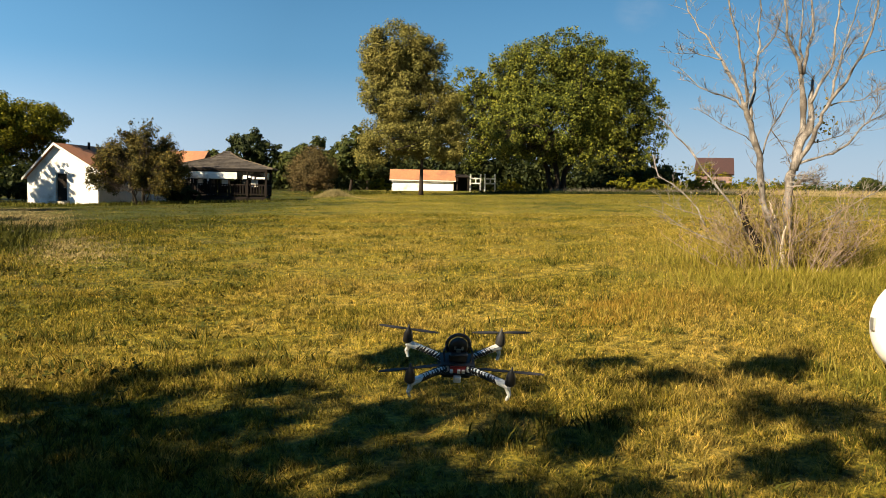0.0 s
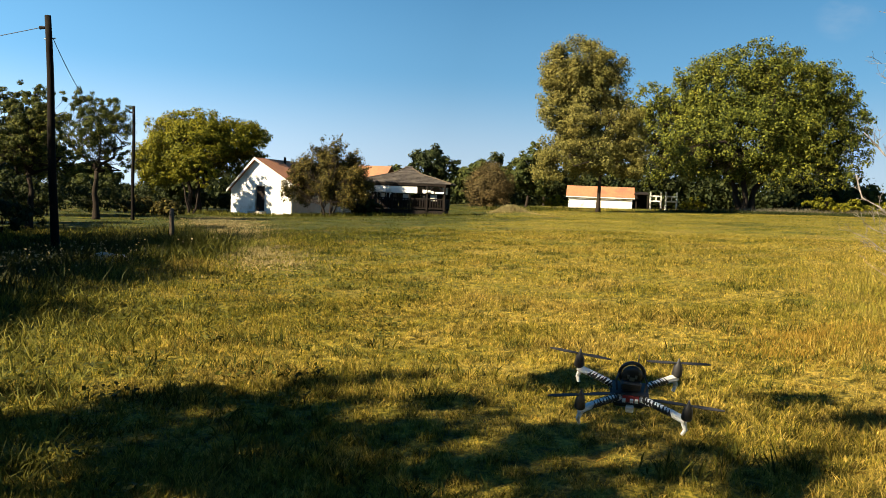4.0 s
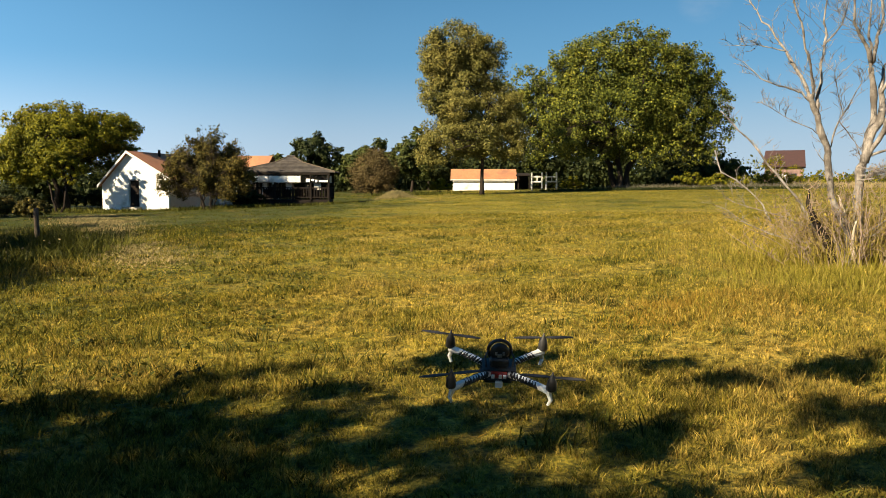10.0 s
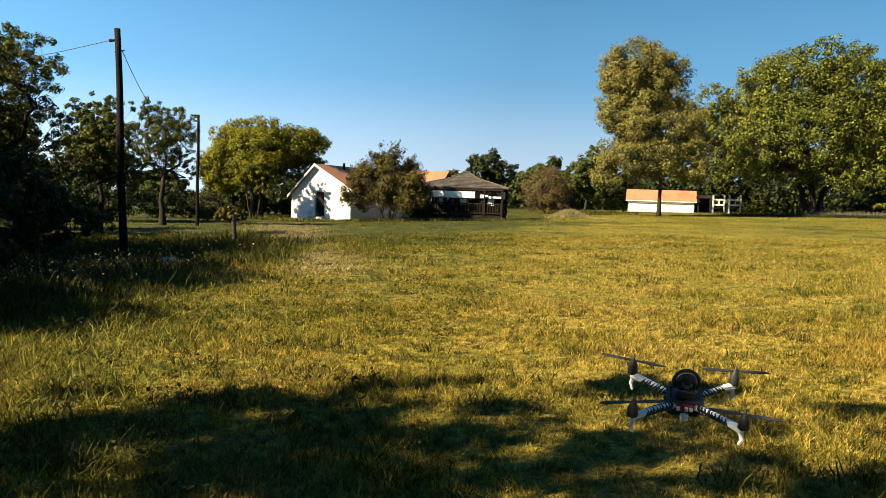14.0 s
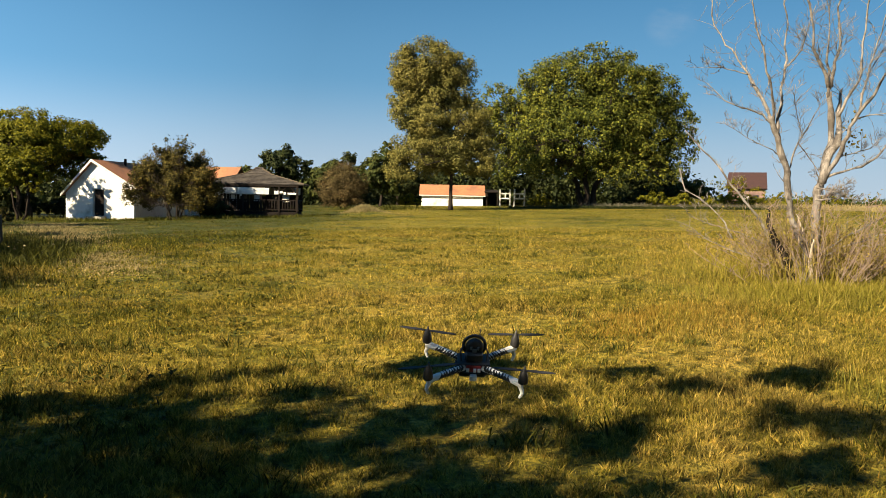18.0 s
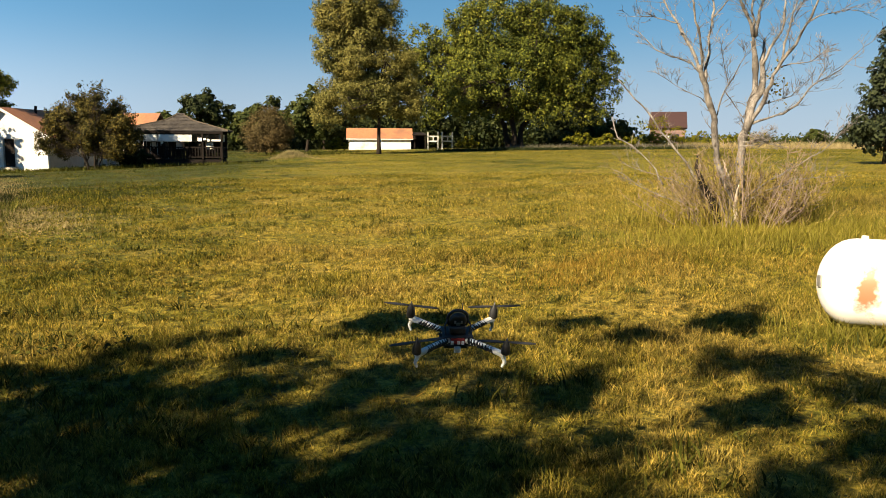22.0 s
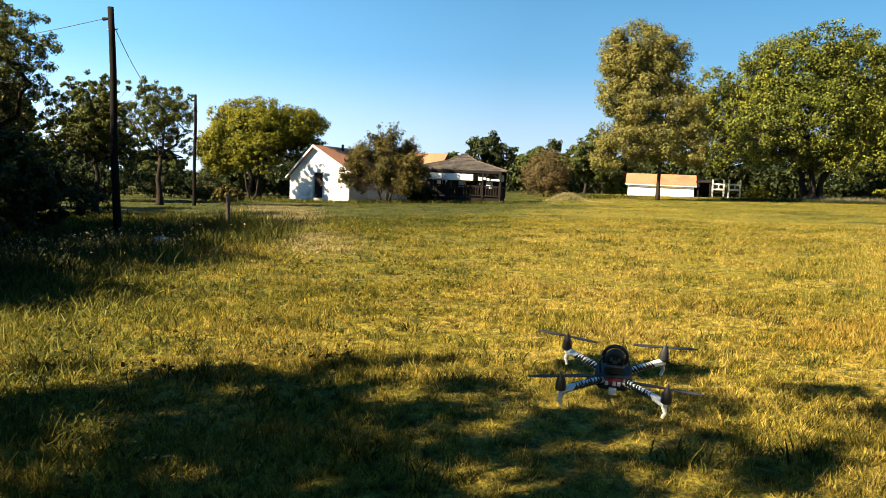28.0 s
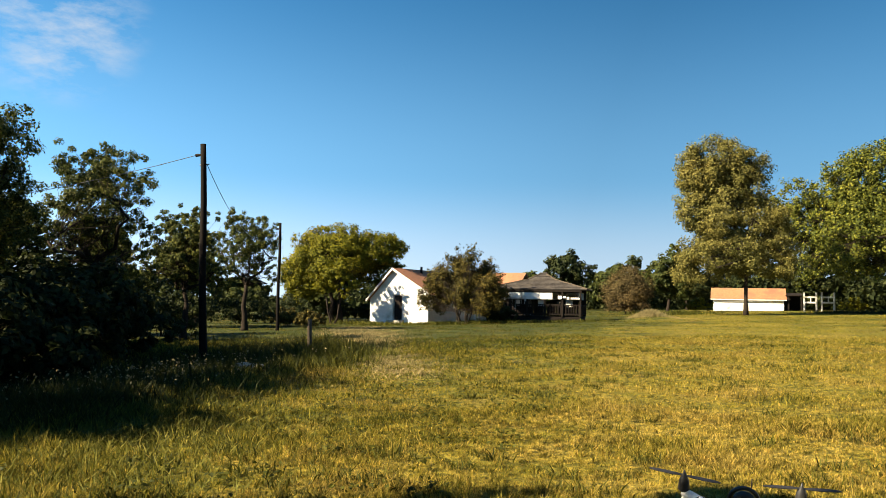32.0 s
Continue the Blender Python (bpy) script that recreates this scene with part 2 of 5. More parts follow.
M_LUSH = leaf_material("lush_grass", (0.042, 0.046, 0.008), (0.108, 0.106, 0.015), (0.2, 0.178, 0.036), 0.3)
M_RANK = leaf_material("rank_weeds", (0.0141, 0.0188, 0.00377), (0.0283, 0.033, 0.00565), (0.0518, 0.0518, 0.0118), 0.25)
M_TUFT = leaf_material("green_tufts", (0.0236, 0.0283, 0.00377), (0.0518, 0.0542, 0.00565), (0.0895, 0.0848, 0.0118), 0.25)
M_TRACK = leaf_material("trodden_grass", (0.161, 0.123, 0.057), (0.209, 0.166, 0.0808), (0.256, 0.209, 0.109), 0.2)
M_WEED = leaf_material("weed_blades", (0.0895, 0.0848, 0.00942), (0.146, 0.13, 0.0165), (0.217, 0.179, 0.0424), 0.3)
M_OAK = leaf_material("oak_leaves", (0.0187, 0.0267, 0.00395), (0.0653, 0.0761, 0.00889), (0.163, 0.161, 0.0208), 0.17, 0.12)
M_POPLAR = leaf_material("poplar_leaves", (0.062, 0.06, 0.014), (0.125, 0.115, 0.029), (0.2, 0.178, 0.055))
M_ELM = leaf_material("elm_leaves", (0.0436, 0.0503, 0.00359), (0.113, 0.109, 0.00563), (0.194, 0.174, 0.0103))
# leaf tone lowered so that shade within and under the trees looks deep
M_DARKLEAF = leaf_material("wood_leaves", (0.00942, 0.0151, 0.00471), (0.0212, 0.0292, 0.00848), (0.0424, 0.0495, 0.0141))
M_WOODLEAF = leaf_material("wood_edge_leaves", (0.0183, 0.0264, 0.00584), (0.0512, 0.0622, 0.0102), (0.124, 0.12, 0.0256), 0.3)
M_BROWNLEAF = leaf_material("shrub_leaves", (0.018, 0.018, 0.005), (0.061, 0.0535, 0.0125), (0.152, 0.113, 0.024))
M_SPRUCE = leaf_material("spruce_needles", (0.00942, 0.0141, 0.0066), (0.0212, 0.0283, 0.0123), (0.0377, 0.0448, 0.0188), 0.1)
M_FARLEAF = leaf_material("far_leaves", (0.0188, 0.0283, 0.00565), (0.0377, 0.0471, 0.0104), (0.0613, 0.066, 0.0141), 0.2, 0.1)
M_DRYLEAF = leaf_material("dry_leaves", (0.0884, 0.0736, 0.0147), (0.171, 0.139, 0.0295), (0.259, 0.206, 0.053), 0.25)
M_RUSSETLEAF = leaf_material("russet_leaves", (0.038, 0.028, 0.012), (0.096, 0.07, 0.029), (0.16, 0.117, 0.05), 0.3)
M_GREYTWIG = surf("grey_twigs", (0.11, 0.08, 0.062), (0.27, 0.205, 0.165), 7, 0.9, 0.2)
M_BARK = surf("bark", (0.0104, 0.00754, 0.00565), (0.0283, 0.0217, 0.016), 9, 0.95, 0.9, stretch=(3, 3, 0.5))
M_DEADWOOD = surf("dead_wood", (0.08, 0.07, 0.063), (0.24, 0.215, 0.193), 9, 0.85, 0.7, stain=(0.057, 0.0478, 0.0405), stain_scale=5.0, stain_at=0.5, stretch=(4, 4, 0.4))
M_BLEACHED = surf("bleached_wood", (0.306, 0.255, 0.196), (0.468, 0.408, 0.34), 9, 0.85, 0.5, stain=(0.17, 0.128, 0.085), stain_scale=5.0, stain_at=0.6, stretch=(4, 4, 0.4))
M_TWIG = surf("dry_twigs", (0.126, 0.0922, 0.0316), (0.264, 0.2, 0.079), 7, 0.9, 0.2)
M_BROWNTWIG = surf("brown_twigs", (0.0405, 0.027, 0.018), (0.117, 0.0765, 0.0495), 7, 0.9, 0.2)
M_POLE = surf("creosoted_wood", (0.0024, 0.0018, 0.0014), (0.0072, 0.0052, 0.004), 10, 0.9, 0.6, stretch=(4, 4, 0.3))
# weathered wood, darkened to include the shade on the fence post's near side
M_POST = surf("weathered_post", (0.0432, 0.0336, 0.024), (0.096, 0.0768, 0.0576), 9, 0.95, 0.6, stretch=(4, 4, 0.4))
M_WHITE = surf("white_paint", (0.561, 0.548, 0.518), (0.646, 0.637, 0.612), 3, 0.75, 0.15, stain=(0.34, 0.315, 0.272), stain_scale=0.9, stain_at=0.6)
M_CREAM = surf("cream_paint", (0.432, 0.369, 0.279), (0.522, 0.45, 0.351), 3, 0.8, 0.15, stain=(0.378, 0.315, 0.234), stain_scale=0.9, stain_at=0.58)
M_TRIM = surf("trim_paint", (0.391, 0.378, 0.353), (0.51, 0.497, 0.472), 5, 0.6, 0.1, stain=(0.34, 0.306, 0.255), stain_at=0.64)
M_ROOF = surf("orange_roof", (0.216, 0.08, 0.032), (0.32, 0.14, 0.064), 5, 0.8, 0.3, stain=(0.168, 0.076, 0.04), stain_scale=0.5)
M_SHINGLE = surf("grey_shingle", (0.017, 0.0155, 0.0148), (0.066, 0.059, 0.056), 8, 0.95, 0.5, stain=(0.0723, 0.0638, 0.0561), stain_scale=1.2)
# dark timber, its tone lowered further to carry the shade on the pavilion
M_DARKWOOD = surf("dark_timber", (0.0066, 0.0048, 0.0042), (0.018, 0.0138, 0.0114), 8, 0.9, 0.4, stretch=(1, 1, 4))
M_RED = surf("red_roof", (0.0169, 0.00585, 0.0052), (0.0358, 0.0117, 0.00975), 3, 0.7, 0.2)
M_PINK = surf("faded_boards", (0.128, 0.0723, 0.0595), (0.212, 0.136, 0.115), 4, 0.8, 0.3, stain=(0.0765, 0.0425, 0.0382), stain_scale=0.6, stain_at=0.5)
M_TANK = surf("tank_paint", (0.78, 0.77, 0.74), (0.86, 0.85, 0.82), 4, 0.35, 0.05, stain=(0.62, 0.45, 0.33), stain_scale=1.4, stain_at=0.66)
def tank_stain(m, at, size):
    """A rust stain of a shape of its own on the tank's flank."""
    n, l = m.node_tree.nodes, m.node_tree.links
    p = n["Principled BSDF"]
    old = p.inputs["Base Color"].links[0].from_socket
    tc, mp = n.new("ShaderNodeTexCoord"), n.new("ShaderNodeMapping")
    mp.inputs["Location"].default_value = tuple(-a / s for a, s in zip(at, size))
    mp.inputs["Scale"].default_value = tuple(1 / s for s in size)
    l.new(tc.outputs["Object"], mp.inputs[0])
    dist = n.new("ShaderNodeVectorMath")
    dist.operation = "LENGTH"
    l.new(mp.outputs[0], dist.inputs[0])
    rag = n.new("ShaderNodeMath")
    rag.operation = "MULTIPLY_ADD"
    l.new(noise_node(n, l, tc.outputs["Object"], 9.0, 5.0, 0.7), rag.inputs[0])
    rag.inputs[1].default_value = 0.9
    l.new(dist.outputs["Value"], rag.inputs[2])
    mask = ramp_node(n, l, rag.outputs[0], [(0.75, (1, 1, 1)), (1.4, (0, 0, 0))])
    l.new(mix_node(n, l, mask, old, (0.30, 0.13, 0.075)), p.inputs["Base Color"])


tank_stain(M_TANK, (0.38, -0.36, 0.0), (0.21, 0.42, 0.46))
M_RUST = surf("rusty_steel", (0.16, 0.07, 0.035), (0.30, 0.14, 0.07), 12, 0.85, 0.4)
M_STEEL = surf("dull_steel", (0.3, 0.3, 0.3), (0.45, 0.45, 0.44), 14, 0.4, 0.1, metal=0.8)
M_REDBOARD = surf("red_circuit_board", (0.25, 0.02, 0.02), (0.4, 0.05, 0.04), 40, 0.4, 0.05)
M_BLACK = surf("black_plastic", (0.012, 0.012, 0.013), (0.03, 0.03, 0.032), 30, 0.45, 0.05)
M_WHITEPLASTIC = surf("white_plastic", (0.734, 0.734, 0.714), (0.836, 0.836, 0.816), 20, 0.35, 0.02)
M_WIRE = surf("wire", (0.03, 0.03, 0.03), (0.06, 0.06, 0.06), 20, 0.6, 0.0)
M_CONCRETE = surf("concrete", (0.224, 0.2, 0.16), (0.336, 0.304, 0.248), 9, 0.9, 0.4)
M_GLASS = surf("dark_pane", (0.015, 0.018, 0.022), (0.03, 0.034, 0.04), 2, 0.08, 0.0)


# ---- builders ----
def levels(x, y):
    """The height of the ground, a field that climbs gently away and to the east, with shallow humps."""
    r = np.hypot(x, y)
    hump = 0.022 * np.sin(x * 0.8 + 1.3 * np.sin(y * 0.45)) + 0.02 * np.sin(y * 1.1 + 1.1 * np.sin(x * 0.5) + 2.0) + 0.012 * np.sin(x * 2.3 + y * 1.7)
    dip = 0.27 * np.exp(-((x + 20) / 15) ** 2 - ((y - 62) / 18) ** 2)
    dip = dip + 0.2 * np.exp(-((x + 24) / 5) ** 2 - ((y - 59) / 6) ** 2)
    ditch = 0.26 * np.exp(-((x + 12.4) / 2.2) ** 2) * np.clip((y - 6) / 5, 0, 1) * np.clip((30 - y) / 6, 0, 1)
    mound = 0.55 * np.exp(-((x + 4.3) / 1.2) ** 2 - ((y - 62.5) / 1.6) ** 2)
    return mound + 1.7 * np.tanh((0.025 * x + 0.011 * y) / 1.7) + hump * np.minimum(1, 40 / (r + 1)) - dip - ditch


def level(x, y):
    return float(levels(np.array([x], dtype=float), np.array([y], dtype=float))[0])


class Buf:
    """Vertices and faces of one mesh in the making."""

    def __init__(self):
        self.v, self.f = [], []

    def add(self, verts, faces):
        k = len(self.v)
        self.v += [tuple(p) for p in verts]
        self.f += [tuple(i + k for i in q) for q in faces]
        return self

    def box(self, x0, y0, z0, x1, y1, z1, m=None, bevel=0.0):
        b = min(bevel, (x1 - x0) / 3, (y1 - y0) / 3, (z1 - z0) / 3)
        if b <= 0:
            pts = [Vector((x, y, z)) for z in (z0, z1) for y in (y0, y1) for x in (x0, x1)]
            faces = [(0, 2, 3, 1), (4, 5, 7, 6), (0, 1, 5, 4), (2, 6, 7, 3), (0, 4, 6, 2), (1, 3, 7, 5)]
        else:
            pts, faces = [], []
            rings = [(z0, b), (z0 + b, 0), (z1 - b, 0), (z1, b)]
            for z, s in rings:
                pts += [Vector(q) for q in ((x0 + s, y0 + b, z), (x0 + b, y0 + s, z), (x1 - b, y0 + s, z), (x1 - s, y0 + b, z),
                                            (x1 - s, y1 - b, z), (x1 - b, y1 - s, z), (x0 + b, y1 - s, z), (x0 + s, y1 - b, z))]
            for r in range(3):
                faces += [(r * 8 + i, r * 8 + (i + 1) % 8, r * 8 + 8 + (i + 1) % 8, r * 8 + 8 + i) for i in range(8)]
            faces += [tuple(range(7, -1, -1)), tuple(range(24, 32))]
        return self.add([m @ p for p in pts] if m else pts, faces)

    def tube(self, pts, radii, sides=8, caps=True):
        pts = [Vector(p) for p in pts]
        verts, n = [], len(pts)
        ref = Vector((0.31, 0.95, 0.02))
        for i, p in enumerate(pts):
            d = (pts[min(i + 1, n - 1)] - pts[max(i - 1, 0)]).normalized()
            u = d.cross(ref)
            if u.length < 0.05:
                u = d.cross(Vector((1, 0, 0)))
            u.normalize()
            w = d.cross(u)
            for s in range(sides):
                a = 2 * math.pi * s / sides
                verts.append(p + (u * math.cos(a) + w * math.sin(a)) * radii[i])
        faces = [(i * sides + s, i * sides + (s + 1) % sides, (i + 1) * sides + (s + 1) % sides, (i + 1) * sides + s)
                 for i in range(n - 1) for s in range(sides)]
        if caps:
            faces += [tuple(range(sides - 1, -1, -1)), tuple((n - 1) * sides + s for s in range(sides))]
        return self.add(verts, faces)

    def lathe(self, rings, sides=16, m=None):
        """Rings of (radius, z) turned about z."""
        verts = [Vector((r * math.cos(2 * math.pi * s / sides), r * math.sin(2 * math.pi * s / sides), z)) for r, z in rings for s in range(sides)]
        faces = [(i * sides + s, i * sides + (s + 1) % sides, (i + 1) * sides + (s + 1) % sides, (i + 1) * sides + s)
                 for i in range(len(rings) - 1) for s in range(sides)]
        faces += [tuple(range(sides - 1, -1, -1)), tuple((len(rings) - 1) * sides + s for s in range(sides))]
        return self.add([m @ p for p in verts] if m else verts, faces)

    def slab(self, pts, thick):
        """A flat plate through the points given, thickened downwards along its normal."""
        pts = [Vector(p) for p in pts]
        nrm = (pts[1] - pts[0]).cross(pts[2] - pts[1]).normalized()
        k = len(pts)
        return self.add(pts + [p - nrm * thick for p in pts],
                        [tuple(range(k)), tuple(range(2 * k - 1, k - 1, -1))] + [(i, k + i, k + (i + 1) % k, (i + 1) % k) for i in range(k)])

    def mesh(self, name, smooth=False):
        me = bpy.data.meshes.new(name)
        me.from_pydata(self.v, [], self.f)
        if smooth:
            me.polygons.foreach_set("use_smooth", [True] * len(me.polygons))
        me.update()
        return me


def part(name, buf, material, parent=None, label="", smooth=False):
    me = buf if isinstance(buf, bpy.types.Mesh) else buf.mesh(name, smooth)
    if not me.materials:
        me.materials.append(material)
    ob = new(name, me)
    if parent:
        ob.parent = parent
    return tagged(ob, label)


def thing(name, m, label, category, group="", kind=""):
    ob = new(name)
    ob.empty_display_size = 0.2
    ob.matrix_world = m if isinstance(m, Matrix) else Matrix.Translation(m)
    return tagged(ob, label, category, group, kind)


def big_mesh(name, verts, corners, per):
    """A mesh of many loose faces of per corners each, from arrays."""
    me = bpy.data.meshes.new(name)
    nf = len(corners) // per
    me.vertices.add(len(verts))
    me.vertices.foreach_set("co", np.ascontiguousarray(verts, dtype=np.float32).ravel())
    me.loops.add(len(corners))
    me.loops.foreach_set("vertex_index", np.ascontiguousarray(corners, dtype=np.int32))
    me.polygons.add(nf)
    me.polygons.foreach_set("loop_start", np.arange(0, nf * per, per, dtype=np.int32))
    me.update(calc_edges=True)
    return me


def unit(a):
    return a / np.maximum(np.linalg.norm(a, axis=1, keepdims=True), 1e-6)


def leaf_mesh(name, rng, centres, size, droop=0.0, facing=None):
    """A folded diamond leaf at each centre, turned at random or roughly square to facing."""
    n = len(centres)
    t = rng.normal(size=(n, 3))
    t[:, 2] -= droop
    t = unit(t)
    if facing is None:
        b = unit(np.cross(t, rng.normal(size=(n, 3))))
        up = np.cross(t, b)
    else:
        up = unit(facing)
        t = unit(t - up * (t * up).sum(1, keepdims=True))
        b = np.cross(up, t)
    s = (size * rng.uniform(0.6, 1.35, n))[:, None]
    v = np.stack([centres - t * s * 0.5, centres + b * s * 0.33 + up * s * 0.08, centres + t * s * 0.55, centres - b * s * 0.33 + up * s * 0.08], 1)
    return big_mesh(name, v.reshape(-1, 3), np.arange(4 * n), 4)


def blade_mesh(name, rng, pts, height, width, lean=0.5):
    """A narrow blade, widest at half its height where it bends over, at each point."""
    n = len(pts)
    a = rng.uniform(0, 2 * math.pi, n)
    side = np.stack([np.cos(a), np.sin(a), np.zeros(n)], 1) * (width * 0.5)[:, None]
    b = rng.uniform(0, 2 * math.pi, n)
    bend = np.stack([np.cos(b), np.sin(b), np.zeros(n)], 1) * (height * rng.uniform(0.1, 2 * lean, n))[:, None]
    top = pts + bend + np.array([0, 0, 1.0]) * (height * rng.uniform(0.6, 1.1, n))[:, None]
    mid = pts + bend * 0.35 + np.array([0, 0, 0.5]) * height[:, None]
    v = np.stack([pts, mid + side, top, mid - side], 1)
    return big_mesh(name, v.reshape(-1, 3), np.arange(4 * n), 4)


def wander(a, b, steps, wob, rnd):
    """A crooked line from a to b."""
    a, b = Vector(a), Vector(b)
    out, off = [], Vector((0, 0, 0))
    for i in range(steps + 1):
        k = i / steps
        if 0 < i < steps:
            off += Vector((rnd.gauss(0, 1), rnd.gauss(0, 1), rnd.gauss(0, 0.5))) * wob
        out.append(a.lerp(b, k) + off * math.sin(math.pi * k) * 1.2)
    return out


def tree(name, base, lobes, leaf, material, count, trunk, label, category="tree", seed=1, stems=1, fork=0.35, puffs=26, spread=0.33,
         shell=0.55, bark=None, droop=0.0, group="", sag=0.0):
    """A tree: trunk and limbs that reach into the lobes of its crown, and puffs of leaves round the twigs' ends.
    lobes: (dx, dy, z, rx, ry, rz) from the foot; trunk: radius at the foot."""
    rnd, rng = random.Random(seed), np.random.default_rng(seed)
    x, y = base[0], base[1]
    z = base[2] if len(base) > 2 else level(x, y)
    root = thing(name, (x, y, z), label, category, group)
    top = max(l[2] + l[5] for l in lobes)
    wood = Buf()
    forks = []
    for s in range(stems):
        a = 2 * math.pi * s / stems + rnd.random()
        o = trunk * 0.9 if stems > 1 else 0.0
        foot = Vector((math.cos(a) * o, math.sin(a) * o, -0.25))
        reach = top * 0.10 * (stems > 1)
        head = Vector((math.cos(a) * reach, math.sin(a) * reach, top * fork))
        line = wander(foot, head, 7, trunk * 0.25, rnd)
        r0 = trunk / stems ** 0.5
        wood.tube(line, [r0 * (1.5 if i == 0 else 1.12 if i == 1 else 1.0 - 0.45 * i / 7) for i in range(8)], 10)
        forks.append((line[-1], r0 * 0.55))
    points = []
    total = sum(l[3] * l[4] * l[5] for l in lobes)
    for li, (dx, dy, lz, rx, ry, rz) in enumerate(lobes):
        c = Vector((dx, dy, lz))
        start, r0 = min(forks, key=lambda f: (f[0] - c).length)
        line = wander(start, start.lerp(c, 0.85), 6, 0.05 * top, rnd)
        limb_buf = Buf()
        limb_buf.tube(line, [r0 * (0.85 - 0.72 * i / 6) for i in range(7)], 6)
        k = max(6, int(puffs * len(lobes) * (rx * ry * rz / total) ** 0.67))
        for _ in range(k):
            d = Vector((rnd.gauss(0, 1), rnd.gauss(0, 1), rnd.gauss(0, 1))).normalized()
            rad = (shell + (1 - shell) * rnd.random()) * rnd.uniform(0.78, 1.0)
            p = c + Vector((d.x * rx, d.y * ry, d.z * rz)) * rad
            points.append((p, min(rx, ry, rz)))
            seg_i = rnd.randint(1, 5)
            src = line[seg_i].lerp(line[seg_i + 1], rnd.random())
            if rnd.random() > 0.4:
                continue
            twig = wander(src, p, 4, 0.02 * top, rnd)
            limb_buf.tube(twig, [max(r0 * 0.12 * (1 - 0.8 * i / 4), 0.006) for i in range(5)], 4, False)
        part("limb", limb_buf, bark or M_BARK, root, smooth=True)
    part("trunk", wood, bark or M_BARK, root, smooth=True)
    pc = np.array([p for p, _ in points])
    ps = np.array([r for _, r in points]) * spread
    pick = rng.choice(len(pc), count, p=ps ** 2 / (ps ** 2).sum())
    off = unit(rng.normal(size=(count, 3))) * rng.random((count, 1)) ** 0.45 * ps[pick][:, None] * np.array([1, 1, 0.8]) * 0.85
    cs = pc[pick] + off
    if sag:
        cs[:, 2] -= sag * np.abs(rng.normal(size=count))
    cs[:, 2] = np.maximum(cs[:, 2], 0.15)
    out = off / ps[pick][:, None] + unit(pc[pick] - pc.mean(0)) * 0.35 + rng.normal(size=(count, 3)) * 0.3 + np.array([0, 0, 0.25])
    crown = leaf_mesh("crown", rng, cs, leaf, droop, out)
    part("crown", crown, material, root)
    return root


# ---- ground ----
def ground_mesh():
    radii = [0.0] + [0.6 * 1.05 ** i for i in range(172)]
    radii = [r for r in radii if r < 2600] + [2800.0]
    seg, b = 216, Buf()
    verts = [(0, 0, 0)]
    for r in radii[1:]:
        for s in range(seg):
            a = 2 * math.pi * s / seg
            x, y = r * math.sin(a), r * math.cos(a)
            verts.append((x, y, 0.0))
    va = np.array(verts)
    va[:, 2] = levels(va[:, 0], va[:, 1])
    verts = va.tolist()
    faces = [(0, 1 + s, 1 + (s + 1) % seg) for s in range(seg)]
    for k in range(len(radii) - 2):
        o = 1 + k * seg
        faces += [(o + s, o + seg + s, o + seg + (s + 1) % seg, o + (s + 1) % seg) for s in range(seg)]
    b.add(verts, [tuple(reversed(f)) for f in faces])
    return b.mesh("ground", True)


ground = part("ground", ground_mesh(), M_TURF)
tagged(ground, "mown field of olive and straw-coloured grass", "ground", kind="structure")


def meadow(name, label, seed, count, r0, r1, a0, a1, h0, h1, w0, w1, material, lean=0.5, power=1.0, tuft_size=1.0):
    """Grass over a sector of the field, thinner and coarser with distance."""
    rng = np.random.default_rng(seed)
    r = r0 + (r1 - r0) * rng.random(count) ** power
    a = np.radians(rng.uniform(a0, a1, count))
    x, y = r * np.sin(a), r * np.cos(a)
    third = count // 9
    tuft = np.where(rng.random(count) < 0.65, rng.integers(0, third, count), np.arange(count))
    jit = (0.025 + 0.0035 * r) * tuft_size
    x, y = x[tuft] + rng.normal(size=count) * jit, y[tuft] + rng.normal(size=count) * jit
    r = np.hypot(x, y)
    clump = 0.5 + 0.25 * (np.sin(x * 1.7 + 2.1 * np.sin(y * 0.9)) + np.sin(y * 2.3 + 1.7 * np.sin(x * 1.1)))
    k = np.clip((r - r0) / (r1 - r0), 0, 1)
    knob = 0.5 + 0.25 * (np.sin(x * 19.0 + 2.3 * np.sin(y * 7.0) + 3 * clump) + np.sin(y * 23.0 + 2.1 * np.sin(x * 9.0)))
    tall = (0.6 + 0.75 * clump ** 2) * (0.5 + 1.0 * knob ** 1.5)
    east = np.clip((x - 2.0) / 6.0, 0, 1) * np.clip((14 - np.abs(y - 12)) / 8.0, 0, 1)
    west = np.clip((-5.5 - x) / 3.0, 0, 1)
    tall *= 1 + 0.9 * east + 1.2 * west * np.clip((30 - y) / 6.0, 0, 1)
    rows = 1 + 0.14 * np.sin(2 * math.pi * (y - 0.12 * x + 0.15 * np.sin(x * 0.7)) / 0.85) * np.clip((4 - x) / 4, 0, 1)
    h = (h0 + (h1 - h0) * k) * tall * rows * rng.uniform(0.5, 1.3, count)
    w = (w0 + (w1 - w0) * k) * rng.uniform(0.6, 1.3, count) * (1 - 0.45 * east)
    trod = np.exp(-((x + 7.4 + (y - 18.4) * 0.5) / 1.3) ** 2) * np.clip((y - 13) / 5, 0, 1) * np.clip((50 - y) / 10, 0, 1)
    h = h * (1 - 0.6 * trod)
    pts = np.stack([x, y, levels(x, y) - 0.02], 1)
    ob = part(name, blade_mesh(name, rng, pts, h, w, lean), material)
    return tagged(ob, label, "grass", kind="stuff")


